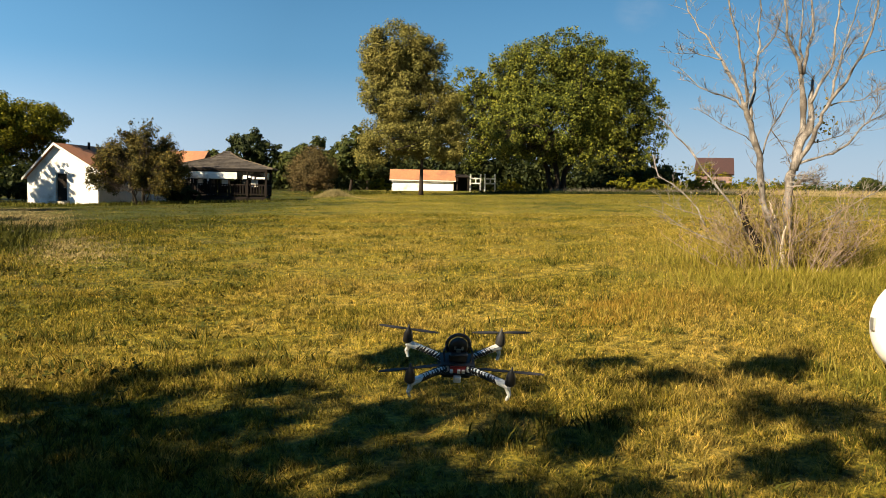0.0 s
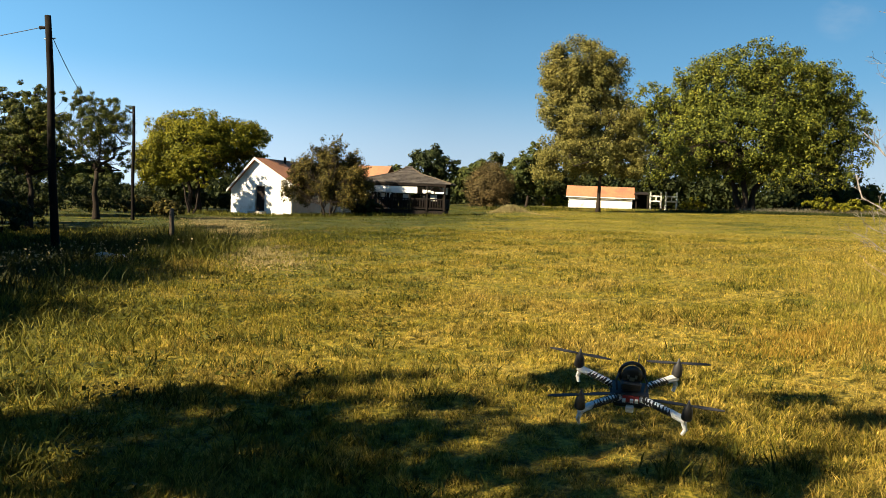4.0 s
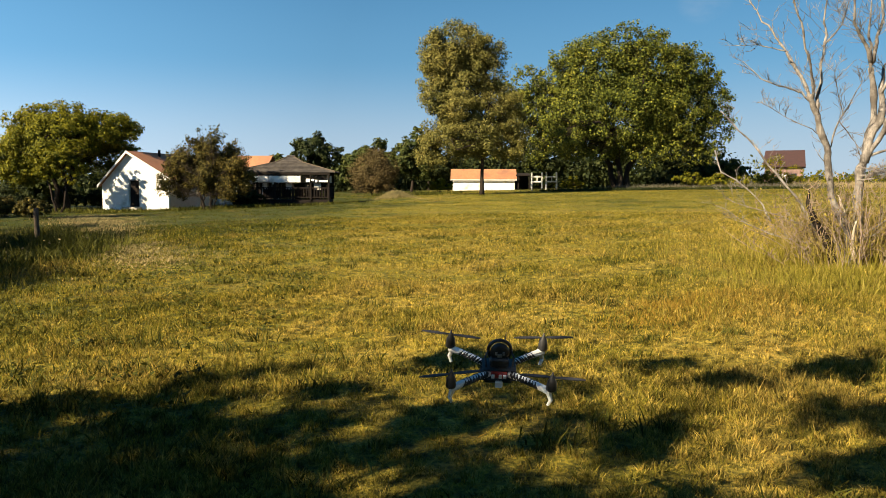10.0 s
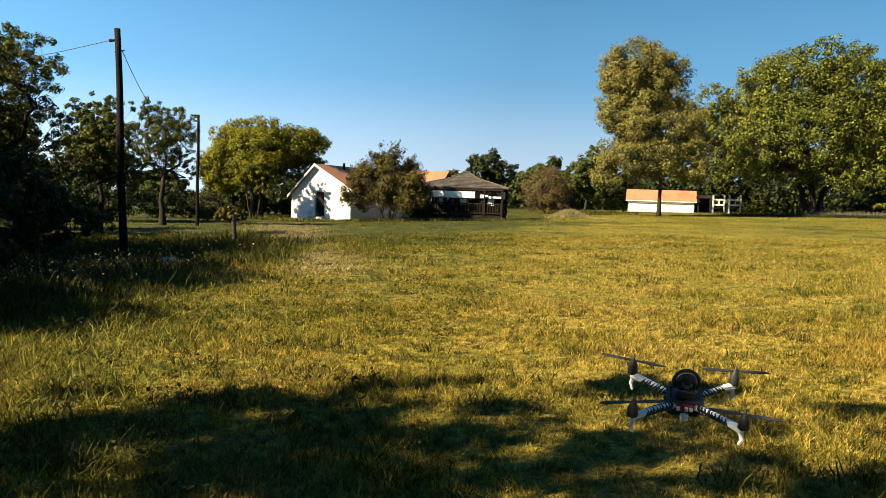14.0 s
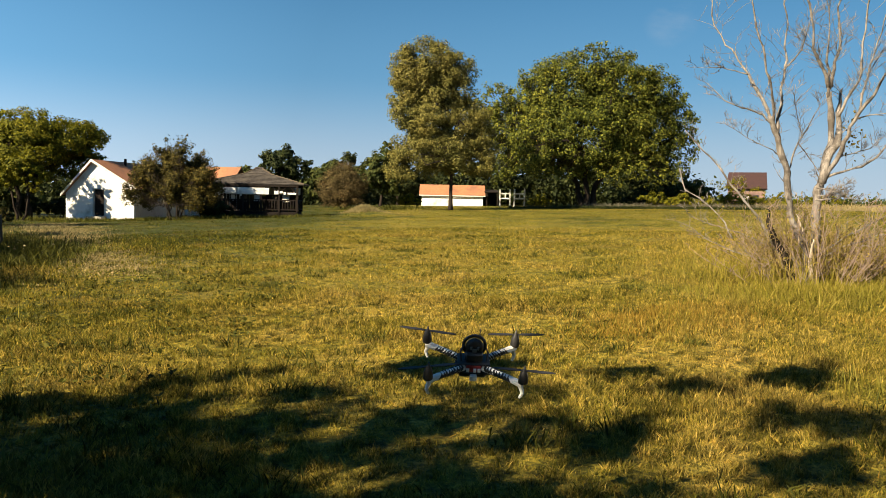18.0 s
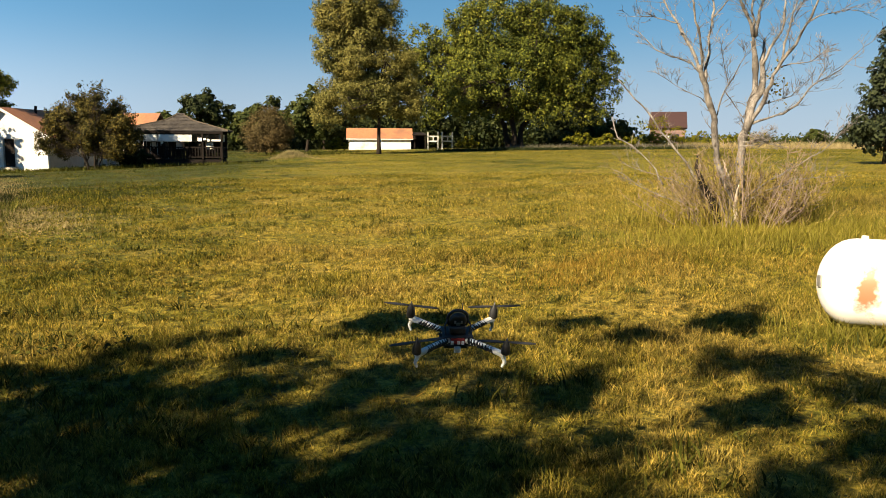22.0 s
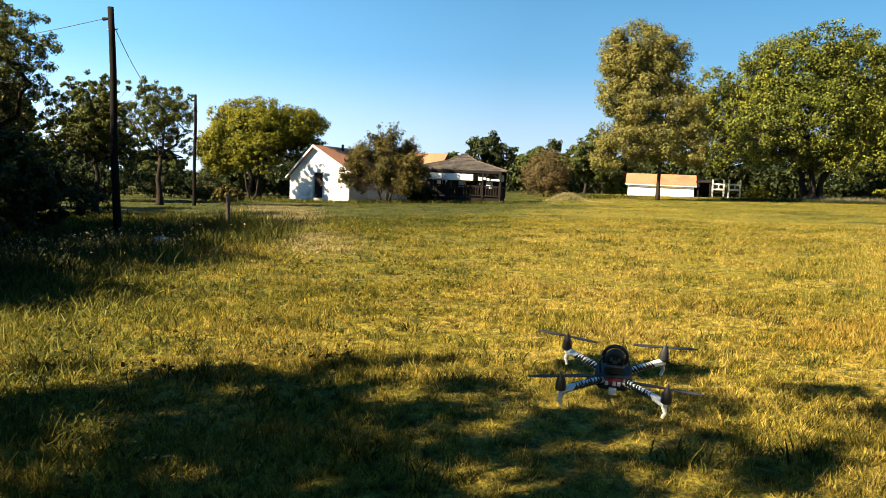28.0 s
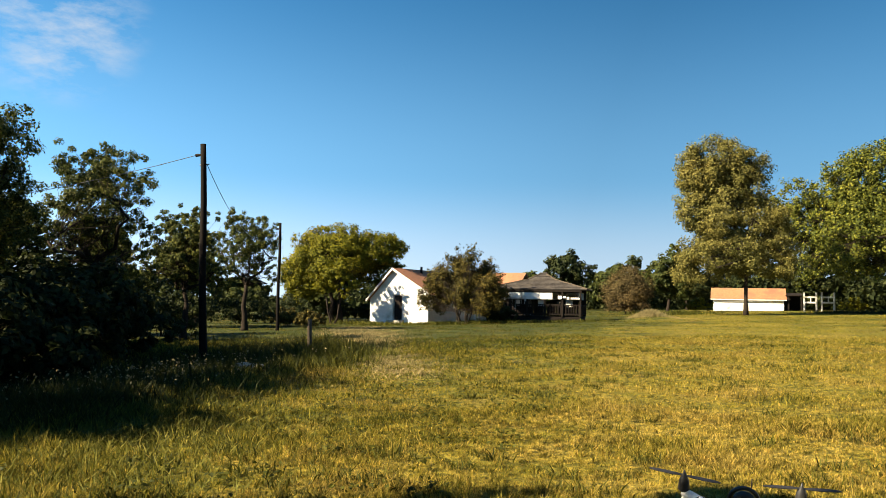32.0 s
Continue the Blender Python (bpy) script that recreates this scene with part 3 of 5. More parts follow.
meadow("near_grass", "short olive and straw-coloured grass blades in the field", 11, 430000, 2.5, 12, -66, 52, 0.085, 0.09, 0.006, 0.011, M_BLADES, 0.42, tuft_size=1.1)
meadow("middle_grass", "olive and russet mown grass across the field", 14, 400000, 10.5, 34, -64, 51, 0.085, 0.1, 0.011, 0.026, M_BLADES, 0.42)
meadow("far_grass", "coarser dry grass tufts further out in the field", 12, 300000, 28, 95, -62, 50, 0.075, 0.1, 0.02, 0.055, M_FARBLADES, 0.4)
meadow("close_grass", "short olive grass blades underfoot", 13, 80000, 0.25, 11, -180, 180, 0.08, 0.09, 0.007, 0.012, M_BLADES, 0.5)


# ---- buildings ----
def build_house():
    """White gabled house with an orange roof, and a wing behind it to the east."""
    C, L = Vector((-20.9, 59.4)), Vector((-26.6, 60.4))
    ax = (C - L)
    wid = ax.length
    ang = math.degrees(math.atan2(ax.y, ax.x))
    z0 = -0.05
    m = pose(L.x, L.y, z0, 0, 0, ang)
    h = thing("house", m, "white gabled house with an orange roof and shaded side wall", "house")
    wid -= 0.3
    dep, eave, low, ridge, t = 12.0, 2.3, 1.75, 4.15, 0.2
    top_x = wid / 2 - 0.45
    # gable wall with a doorway cut through it
    d0, d1, dh = 2.25, 3.1, 2.05
    g = Buf()
    g.box(0, 0, -0.4, d0, t, low)
    g.box(d1, 0, -0.4, wid, t, low)
    g.box(d0, 0, -0.4, d1, t, 0.05)
    tri = [(0, low), (d0, low), (d0, dh), (d1, dh), (d1, low), (wid, low), (wid, eave), (top_x, ridge)]
    n = len(tri)
    g.add([(x, 0, z) for x, z in tri] + [(x, t, z) for x, z in tri],
          [tuple(range(n)), tuple(range(2 * n - 1, n - 1, -1))] + [(i, n + i, n + (i + 1) % n, (i + 1) % n) for i in (1, 2, 3, 5, 6, 7)])
    part("gable_wall", g, M_WHITE, h)
    part("side_wall", Buf().box(wid - t, t + 0.002, -0.4, wid, dep, eave), M_CREAM, h, "cream-painted shaded side wall")
    part("side_wall", Buf().box(0, t + 0.002, -0.4, t, dep, low), M_WHITE, h)
    part("back_wall", Buf().box(t, dep - t, -0.4, wid - t, dep - 0.002, low), M_WHITE, h)
    o = 0.35
    for xe, ze in ((-0.2, low - 0.2 * (ridge - low) / top_x), (wid + o, eave - o * (ridge - eave) / (wid - top_x))):
        pts = [Vector(p) for p in ((xe, -o, ze + 0.12), (top_x, -o, ridge + 0.12), (top_x, dep + o, ridge + 0.12), (xe, dep + o, ze + 0.12))]
        if (pts[1] - pts[0]).cross(pts[2] - pts[1]).z < 0:
            pts = pts[::-1]
        part("roof_slope", Buf().slab(pts, 0.1), M_ROOF, h)
        a, b = (xe, -o - 0.03, ze - 0.06), (top_x, -o - 0.03, ridge - 0.06)
        bb = Buf()
        bb.add([a, b, (b[0], b[1], b[2] + 0.2), (a[0], a[1], a[2] + 0.2), (a[0], a[1] + 0.028, a[2]), (b[0], b[1] + 0.028, b[2]), (b[0], b[1] + 0.028, b[2] + 0.2), (a[0], a[1] + 0.028, a[2] + 0.2)],
               [(0, 1, 2, 3), (7, 6, 5, 4), (0, 3, 7, 4), (1, 5, 6, 2), (3, 2, 6, 7), (0, 4, 5, 1)])
        part("barge_board", bb, M_TRIM, h)
    part("vent_pipe", Buf().tube([(top_x + 0.5, 3.5, ridge - 0.4), (top_x + 0.5, 3.5, ridge + 0.35)], [0.1, 0.1], 10), M_DARKWOOD, h, "dark vent pipe")
    door = part("door", Buf().box(d0 + 0.06, 0.09, 0.06, d1 - 0.06, 0.14, dh - 0.05, None, 0.01), M_DARKWOOD, h, "dark weathered door")
    for zz in (0.25, 1.15):
        part("door_panel", Buf().box(d0 + 0.2, 0.07, zz, d1 - 0.2, 0.092, zz + 0.7, None, 0.008), M_DARKWOOD, door)
    part("door_handle", Buf().tube([(d1 - 0.16, 0.09, 1.02), (d1 - 0.16, 0.04, 1.02), (d1 - 0.24, 0.035, 1.02)], [0.012, 0.014, 0.012], 6), M_STEEL, door, "dull metal door handle")
    fr = Buf()
    fr.box(d0 - 0.09, -0.03, 0.05, d0 - 0.002, 0.0, dh + 0.09).box(d1 + 0.002, -0.03, 0.05, d1 + 0.09, 0.0, dh + 0.09).box(d0 - 0.002, -0.03, dh + 0.002, d1 + 0.002, 0.0, dh + 0.09)
    part("door_frame", fr, M_TRIM, h)
    part("door_step", Buf().box(d0 - 0.2, -0.7, -0.3, d1 + 0.2, -0.005, 0.04, None, 0.02), M_CONCRETE, h)
    win = part("window", Buf().box(wid, 4.2, 0.9, wid + 0.03, 5.3, 1.9), M_TRIM, h)
    part("pane", Buf().box(wid + 0.03, 4.3, 1.0, wid + 0.036, 4.73, 1.8), M_GLASS, win)
    part("pane", Buf().box(wid + 0.03, 4.77, 1.0, wid + 0.036, 5.2, 1.8), M_GLASS, win)
    # the wing
    wy0, wy1, wx1 = 8.2, 13.2, 9.0
    part("wing_wall", Buf().box(wid + 0.004, wy0, -0.2, wx1, wy0 + t, 2.3), M_WHITE, h)
    part("wing_wall", Buf().box(wx1 - t, wy0 + t, -0.2, wx1, wy1, 2.3), M_WHITE, h)
    gb = Buf().add([(wx1 - 0.1, wy0, 2.3), (wx1 - 0.1, wy1, 2.3), (wx1 - 0.1, (wy0 + wy1) / 2, 4.1)], [(0, 1, 2)])
    gb.add([(wx1 - 0.25, wy0, 2.3), (wx1 - 0.25, wy1, 2.3), (wx1 - 0.25, (wy0 + wy1) / 2, 4.1)], [(2, 1, 0)])
    part("wing_gable", gb, M_WHITE, h)
    ym = (wy0 + wy1) / 2
    part("roof_slope", Buf().slab([(top_x + 0.3, wy0 - 0.4, 2.2), (wx1 + 0.4, wy0 - 0.4, 2.2), (wx1 + 0.4, ym, 4.28), (top_x + 0.3, ym, 4.28)], 0.1), M_ROOF, h)
    part("roof_slope", Buf().slab([(top_x + 0.3, ym, 4.28), (wx1 + 0.4, ym, 4.28), (wx1 + 0.4, wy1 + 0.4, 2.2), (top_x + 0.3, wy1 + 0.4, 2.2)], 0.1), M_ROOF, h)
    return h


build_house()


def build_gazebo():
    """Open timber pavilion beside the house: hipped shingle roof, white frieze, railings."""
    x0, x1, y0, y1 = -3.95, 2.65, -2.2, 2.2
    cx, cy = -11.85, 61.0
    z = level(cx, cy) + 0.2
    g = thing("gazebo", pose(cx, cy, z, 0, 0, 4), "open dark timber pavilion with a hipped grey shingle roof", "gazebo")
    eave, top, o = 2.3, 3.5, 0.5
    oy = 0.14
    part("deck", Buf().box(x0, y0, -0.5, x1, y1, 0.22, None, 0.02), M_DARKWOOD, g)
    a, b = -0.6, -0.2
    e = [(x0 - o, y0 - oy, eave), (x1 + o, y0 - oy, eave), (x1 + o, y1 + oy, eave), (x0 - o, y1 + oy, eave)]
    r0, r1 = (a, 0, top), (b, 0, top)
    bend, rise = 0.76, 0.6
    m = [(p[0] + (r[0] - p[0]) * bend, p[1] * (1 - bend), eave + (top - eave) * rise) for p, r in zip(e, (r0, r1, r1, r0))]
    for pts in ([e[0], e[1], m[1], m[0]], [e[1], e[2], m[2], m[1]], [e[2], e[3], m[3], m[2]], [e[3], e[0], m[0], m[3]],
                [m[0], m[1], r1, r0], [m[1], m[2], r1], [m[2], m[3], r0, r1], [m[3], m[0], r0]):
        part("roof_slope", Buf().slab(pts, 0.08), M_SHINGLE, g)
    for p, q in list(zip(e, m)) + list(zip(m, (r0, r1, r1, r0))):
        part("hip_cap", Buf().tube([p, q], [0.06, 0.06], 6), M_POST, g)
    part("ridge_cap", Buf().tube([(a - 0.1, 0, top), (b + 0.1, 0, top)], [0.09, 0.09], 6), M_SHINGLE, g)
    # courses of shingles on the front slope
    for i in range(1, 9):
        k = i / 9
        zz = eave + (top - eave) * (k * rise / bend if k < bend else rise + (k - bend) * (1 - rise) / (1 - bend))
        xa, xb = e[0][0] + (a - e[0][0]) * k, e[1][0] + (b - e[1][0]) * k
        yy = e[0][1] * (1 - k)
        part("shingle_course", Buf().box(xa + 0.05, yy - 0.04, zz - 0.005, xb - 0.05, yy + 0.1, zz + 0.035), M_SHINGLE, g)
    part("frieze", Buf().box(x0 + 0.1, y1 - 0.19, 1.5, x1 - 0.1, y1 - 0.13, 2.05, None, 0.01), M_TRIM, g, "white frieze board")
    for xa, xb, za, zb in ((x0 - 0.05, -1.75, 1.53, 1.98), (-1.7, 0.6, 1.5, 1.98), (1.0, 1.3, 1.52, 1.78), (1.38, 1.6, 1.6, 1.76), (1.66, 1.84, 1.5, 1.7), (1.95, 2.6, 1.52, 1.66)):
        part("frieze", Buf().box(xa, y0 - 0.135, za, xb, y0 - 0.095, zb, None, 0.01), M_WHITE, g, "white frieze board")
    for yy in (y0, y1):
        part("eave_beam", Buf().box(x0 - 0.1, yy - 0.09, 2.06, x1 + 0.1, yy + 0.09, 2.28, None, 0.01), M_DARKWOOD, g)
    for xx, q in ((x0, 0.16), (x1, -0.16)):
        part("frieze", Buf().box(xx + q - 0.03, y0 + 0.2, 1.5, xx + q + 0.03, y1 - 0.2, 2.05, None, 0.01), M_TRIM, g)
    for i in range(26):
        xx = x0 + (x1 - x0) * (i + 0.5) / 26
        part("back_board", Buf().box(xx - 0.115, y1 - 0.16, 0.222, xx + 0.115, y1 - 0.13, 1.5 if i % 7 else 1.35), M_DARKWOOD, g)
    for k, (xx, w, z0, z1) in enumerate(((-3.2, 0.5, 0.95, 1.42), (-2.1, 0.3, 1.0, 1.45), (-1.3, 0.42, 0.9, 1.4), (-0.3, 0.55, 1.0, 1.44), (1.0, 0.3, 0.9, 1.4), (1.75, 0.5, 0.95, 1.45))):
        part("hanging_panel", Buf().box(xx - w / 2, y0 + 0.5 + 0.1 * (k % 3), z0, xx + w / 2, y0 + 0.54 + 0.1 * (k % 3), z1, None, 0.008), M_TRIM if k % 2 else M_POST, g, "pale weathered panel hung between the posts")
    xs = [x0 + (x1 - x0) * i / 5 for i in range(6)]
    for yy in (y0, y1):
        for xx in xs:
            part("post", Buf().box(xx - 0.07, yy - 0.08, 0.22, xx + 0.07, yy + 0.08, 2.118, None, 0.015), M_DARKWOOD, g)
            for s in (-1, 1):
                if x0 < xx + s * 0.3 < x1:
                    part("brace", Buf().tube([(xx, yy, 1.5), (xx + s * 0.5, yy, 2.08)], [0.045, 0.045], 5), M_DARKWOOD, g)
        for zz in (0.35, 1.05):
            part("rail", Buf().box(x0, yy - 0.035, zz, x1, yy + 0.035, zz + 0.09), M_DARKWOOD, g)
        n = 34
        for i in range(n):
            xx = x0 + (x1 - x0) * (i + 0.5) / n
            part("baluster", Buf().box(xx - 0.04, yy - 0.02, 0.44, xx + 0.04, yy + 0.02, 1.05), M_DARKWOOD, g)
    for xx in (x0, x1):
        for zz in (0.35, 1.05):
            part("rail", Buf().box(xx - 0.035, y0 + 0.1, zz, xx + 0.035, y1 - 0.1, zz + 0.09), M_DARKWOOD, g)
        for i in range(22):
            yy = y0 + 0.15 + (y1 - y0 - 0.3) * (i + 0.5) / 22
            part("baluster", Buf().box(xx - 0.02, yy - 0.04, 0.44, xx + 0.02, yy + 0.04, 1.05), M_DARKWOOD, g)
    # a scrap of white trellis leaning at the end of the pavilion
    tr = thing("trellis", pose(cx + x0 - 1.15, cy + y0 - 0.35, level(cx + x0, cy + y0) - 0.05, -6, 0, 8), "white-painted timber trellis leaning by the pavilion", "trellis")
    for i in range(6):
        part("upright", Buf().box(i * 0.2 - 0.03, -0.02, 0, i * 0.2 + 0.03, 0.02, 1.75 - 0.12 * (i % 3)), M_TRIM, tr)
    for i in range(7):
        part("slat", Buf().box(-0.06, 0.022, 0.15 + i * 0.23, 1.06, 0.05, 0.24 + i * 0.23), M_TRIM, tr)
    return g


build_gazebo()


def build_shed():
    x0, x1, y = 0.3, 8.45, 105.0
    z = 1.05
    w, d, eave, ridge = x1 - x0, 4.2, 1.55, 2.75
    s = thing("shed", pose(x0, y, z, 0, 0, -1.5), "long low white shed with an orange gabled roof", "shed")
    part("front_wall", Buf().box(0, 0, -0.5, w, 0.15, eave), M_WHITE, s)
    part("back_wall", Buf().box(0, d - 0.15, -0.5, w, d, eave), M_WHITE, s)
    for xx in (0.0, w - 0.15):
        b = Buf().box(xx, 0.152, -0.5, xx + 0.15, d - 0.152, eave)
        b.add([(xx, 0, eave), (xx, d, eave), (xx, d / 2, ridge), (xx + 0.15, 0, eave), (xx + 0.15, d, eave), (xx + 0.15, d / 2, ridge)],
              [(0, 2, 1), (3, 4, 5), (0, 3, 5, 2), (1, 2, 5, 4)])
        part("end_wall", b, M_WHITE, s)
    o = 0.3
    dz = (ridge - eave) / (d / 2) * o
    part("roof_slope", Buf().slab([(-o, -o, eave - dz + 0.1), (w + o, -o, eave - dz + 0.1), (w + o, d / 2, ridge + 0.1), (-o, d / 2, ridge + 0.1)], 0.08), M_ROOF, s)
    part("roof_slope", Buf().slab([(-o, d / 2, ridge + 0.1), (w + o, d / 2, ridge + 0.1), (w + o, d + o, eave - dz + 0.1), (-o, d + o, eave - dz + 0.1)], 0.08), M_ROOF, s)
    part("fascia", Buf().box(-o, -o - 0.03, eave - dz - 0.08, w + o, -o - 0.003, eave - dz + 0.06), M_TRIM, s)
    for i in range(1, 8):
        part("cover_strip", Buf().box(i * w / 8 - 0.03, -0.02, -0.3, i * w / 8 + 0.03, -0.002, eave - 0.12), M_WHITE, s)
    # open bay beside it
    bay = thing("open_bay", pose(x1 + 0.2, y - 0.1, 1.1, 0, 0, -1.5), "dark open lean-to bay beside the white shed", "lean-to")
    part("roof", Buf().slab([(0, -0.2, 1.95), (1.9, -0.2, 1.95), (1.9, 4.2, 2.3), (0, 4.2, 2.3)], 0.1), M_DARKWOOD, bay)
    part("back_wall", Buf().box(0, 4.0, -0.3, 1.9, 4.15, 2.15), M_DARKWOOD, bay)
    for xx in (0.3, 1.75):
        part("post", Buf().box(xx - 0.08, -0.1, -0.4, xx + 0.08, 0.06, 1.84), M_DARKWOOD, bay)
    # white gate frames of the pen
    for xx in (9.95, 11.75):
        f = thing("gate_frame", pose(xx, 97.5, level(xx, 97.5)), "white-painted timber gate frame of a pen", "gate", "gate frames of the pen")
        for px in (0.0, 1.25):
            part("post", Buf().box(px - 0.09, -0.08, -0.3, px + 0.09, 0.08, 2.2, None, 0.015), M_TRIM, f)
        for pz in (0.95, 1.55):
            part("bar", Buf().box(0.092, -0.05, pz, 1.158, 0.05, pz + 0.18, None, 0.01), M_TRIM, f)
        part("brace", Buf().box(0.6, -0.04, 1.132, 0.72, 0.04, 1.548), M_TRIM, f)


build_shed()


def build_barn():
    b = thing("barn", pose(50.3, 120.5, 1.6, 0, 0, -24), "far barn with a dark red roof and faded walls", "barn")
    w, d, eave, ridge = 5.4, 6.0, 3.2, 5.6
    for yy in (0.0, d - 0.2):
        part("wall", Buf().box(-w / 2, yy, -1, w / 2, yy + 0.2, eave), M_PINK, b)
    for xx in (-w / 2, w / 2 - 0.2):
        part("wall", Buf().box(xx, 0.202, -1, xx + 0.2, d - 0.202, eave), M_PINK, b)
    part("roof_slope", Buf().slab([(-w / 2 - 0.3, -0.5, eave - 0.2), (w / 2 + 0.3, -0.5, eave - 0.2), (w / 2 + 0.1, d / 2, ridge), (-w / 2 - 0.1, d / 2, ridge)], 0.1), M_RED, b)
    part("roof_slope", Buf().slab([(-w / 2 - 0.1, d / 2, ridge), (w / 2 + 0.1, d / 2, ridge), (w / 2 + 0.3, d + 0.5, eave - 0.2), (-w / 2 - 0.3, d + 0.5, eave - 0.2)], 0.1), M_RED, b)
    part("door", Buf().box(-1.0, -0.04, -0.8, 0.4, -0.002, 1.9), M_TRIM, b, "pale barn door")
    part("window", Buf().box(1.0, -0.03, 1.0, 1.8, -0.002, 2.0), M_GLASS, b)


build_barn()


# ---- poles, posts, tank ----
def build_pole(x, y, z, height, radius, label, lean=0.0):
    p = thing("utility_pole", pose(x, y, z, 0, lean, 0), label, "pole", "utility poles")
    n = 8
    part("shaft", Buf().tube([(0.012 * math.sin(i * 1.3), 0.01 * math.cos(i), -0.5 + (height + 0.5) * i / n) for i in range(n + 1)],
                             [radius * (1.0 - 0.32 * i / n) for i in range(n + 1)], 12), M_POLE, p, smooth=True)
    part("insulator", Buf().tube([(-radius * 0.7, -0.02, height - 0.32), (-radius - 0.12, -0.02, height - 0.32)], [0.035, 0.05], 8), M_DARKWOOD, p)
    part("bolt", Buf().tube([(-0.16, 0.05, height - 0.6), (0.16, 0.05, height - 0.6)], [0.02, 0.02], 6), M_STEEL, p)
    return p


P1, P2 = Vector((-13.7, 19.68, -0.2)), Vector((-22.2, 38.2, -0.35))
build_pole(P1.x, P1.y, P1.z, 6.28, 0.118, "tall dark creosoted utility pole at the edge of the trees", -2.2)
build_pole(P2.x, P2.y, P2.z, 6.05, 0.1, "further dark utility pole near the yellow-green tree")


def build_wire(a, b, sag, label):
    pts = [Vector(a).lerp(Vector(b), i / 24) - Vector((0, 0, sag * 4 * (i / 24) * (1 - i / 24))) for i in range(25)]
    w = Buf().tube(pts, [0.01] * 25, 5)
    ob = part("overhead_wire", w, M_WIRE)
    tagged(ob, label, "wire", "overhead wires")


build_wire((P1.x - 0.44, P1.y, P1.z + 5.96), (P1.x - 24, P1.y - 14, 5.0), 2.2, "sagging overhead wire running off over the trees")
build_wire((P1.x - 0.16, P1.y + 0.1, P1.z + 5.68), (P2.x, P2.y, P2.z + 5.75), 1.35, "thin overhead wire between the two poles")


def build_post(x, y, h, r, label, seed):
    z = level(x, y)
    rnd = random.Random(seed)
    b = Buf().tube([(rnd.gauss(0, 0.008), rnd.gauss(0, 0.008), -0.3 + (h + 0.3) * i / 5) for i in range(6)], [r * (1.05 - 0.02 * i) for i in range(6)], 9)
    ob = part("fence_post", b, M_POST, smooth=True)
    ob.location = (x, y, z)
    tagged(ob, label, "post", "fence posts")


build_post(-11.7, 22.3, 1.25, 0.07, "weathered grey wooden post standing in weeds", 3)

build_post(-14.3, 20.6, 0.55, 0.03, "thin pale stake beside the utility pole", 4)


def build_slab(x, y):
    ob = part("concrete_slab", Buf().box(-0.42, -0.2, -0.1, 0.42, 0.2, 0.1, None, 0.03), M_CONCRETE)
    ob.matrix_world = pose(x, y, level(x, y) + 0.12, 3, 4, 8)
    tagged(ob, "weathered pale concrete slab lying in the weeds", "slab")


build_slab(-10.2, 16.8)


def build_tank():
    """Horizontal gas tank on legs; only its end shows."""
    tip = Vector((3.87, 6.19))
    ax = Vector((0.86, -0.51))
    R, ln = 0.385, 2.6
    z = level(tip.x, tip.y)
    m = pose(tip.x, tip.y, z + 0.43, 0, 0, math.degrees(math.atan2(ax.y, ax.x)))
    t = thing("gas_tank", m, "white-painted steel gas tank lying on legs, rust-stained", "tank")
    rings = []
    for i in range(9):
        a = math.pi / 2 * i / 8
        rings.append((max(R * math.sin(a), 0.002), 0.30 * (1 - math.cos(a))))
    rings += [(R, 0.6 + 0.1 * i) for i in range(20)]
    rings += [(max(R * math.cos(math.pi / 2 * i / 8), 0.002), 2.5 + 0.3 * math.sin(math.pi / 2 * i / 8)) for i in range(9)]
    turn = Matrix.Rotation(radians(90), 4, "Y")
    part("shell", Buf().lathe(rings, 40, turn), M_TANK, t, smooth=True)
    for x in (0.62, 2.2):
        part("leg", Buf().box(x - 0.06, -0.26, -0.6, x + 0.06, 0.26, -0.3, None, 0.015), M_RUST, t, "rusty steel leg")
    part("lifting_lug", Buf().box(0.33, -0.012, R - 0.02, 0.385, 0.012, R + 0.028, None, 0.006), M_TANK, t)
    part("data_plate", Buf().box(-0.012, -0.03, -0.05, 0.012, 0.03, 0.05, pose(0.022, -0.16, 0.02, 0, 0, 25), 0.004), M_STEEL, t, "small dull metal plate")
    part("hood", Buf().lathe([(0.17, R - 0.04), (0.17, R + 0.16), (0.14, R + 0.22), (0.02, R + 0.24)], 20, Matrix.Translation((2.35, 0, 0))), M_TANK, t, smooth=True)


build_tank()


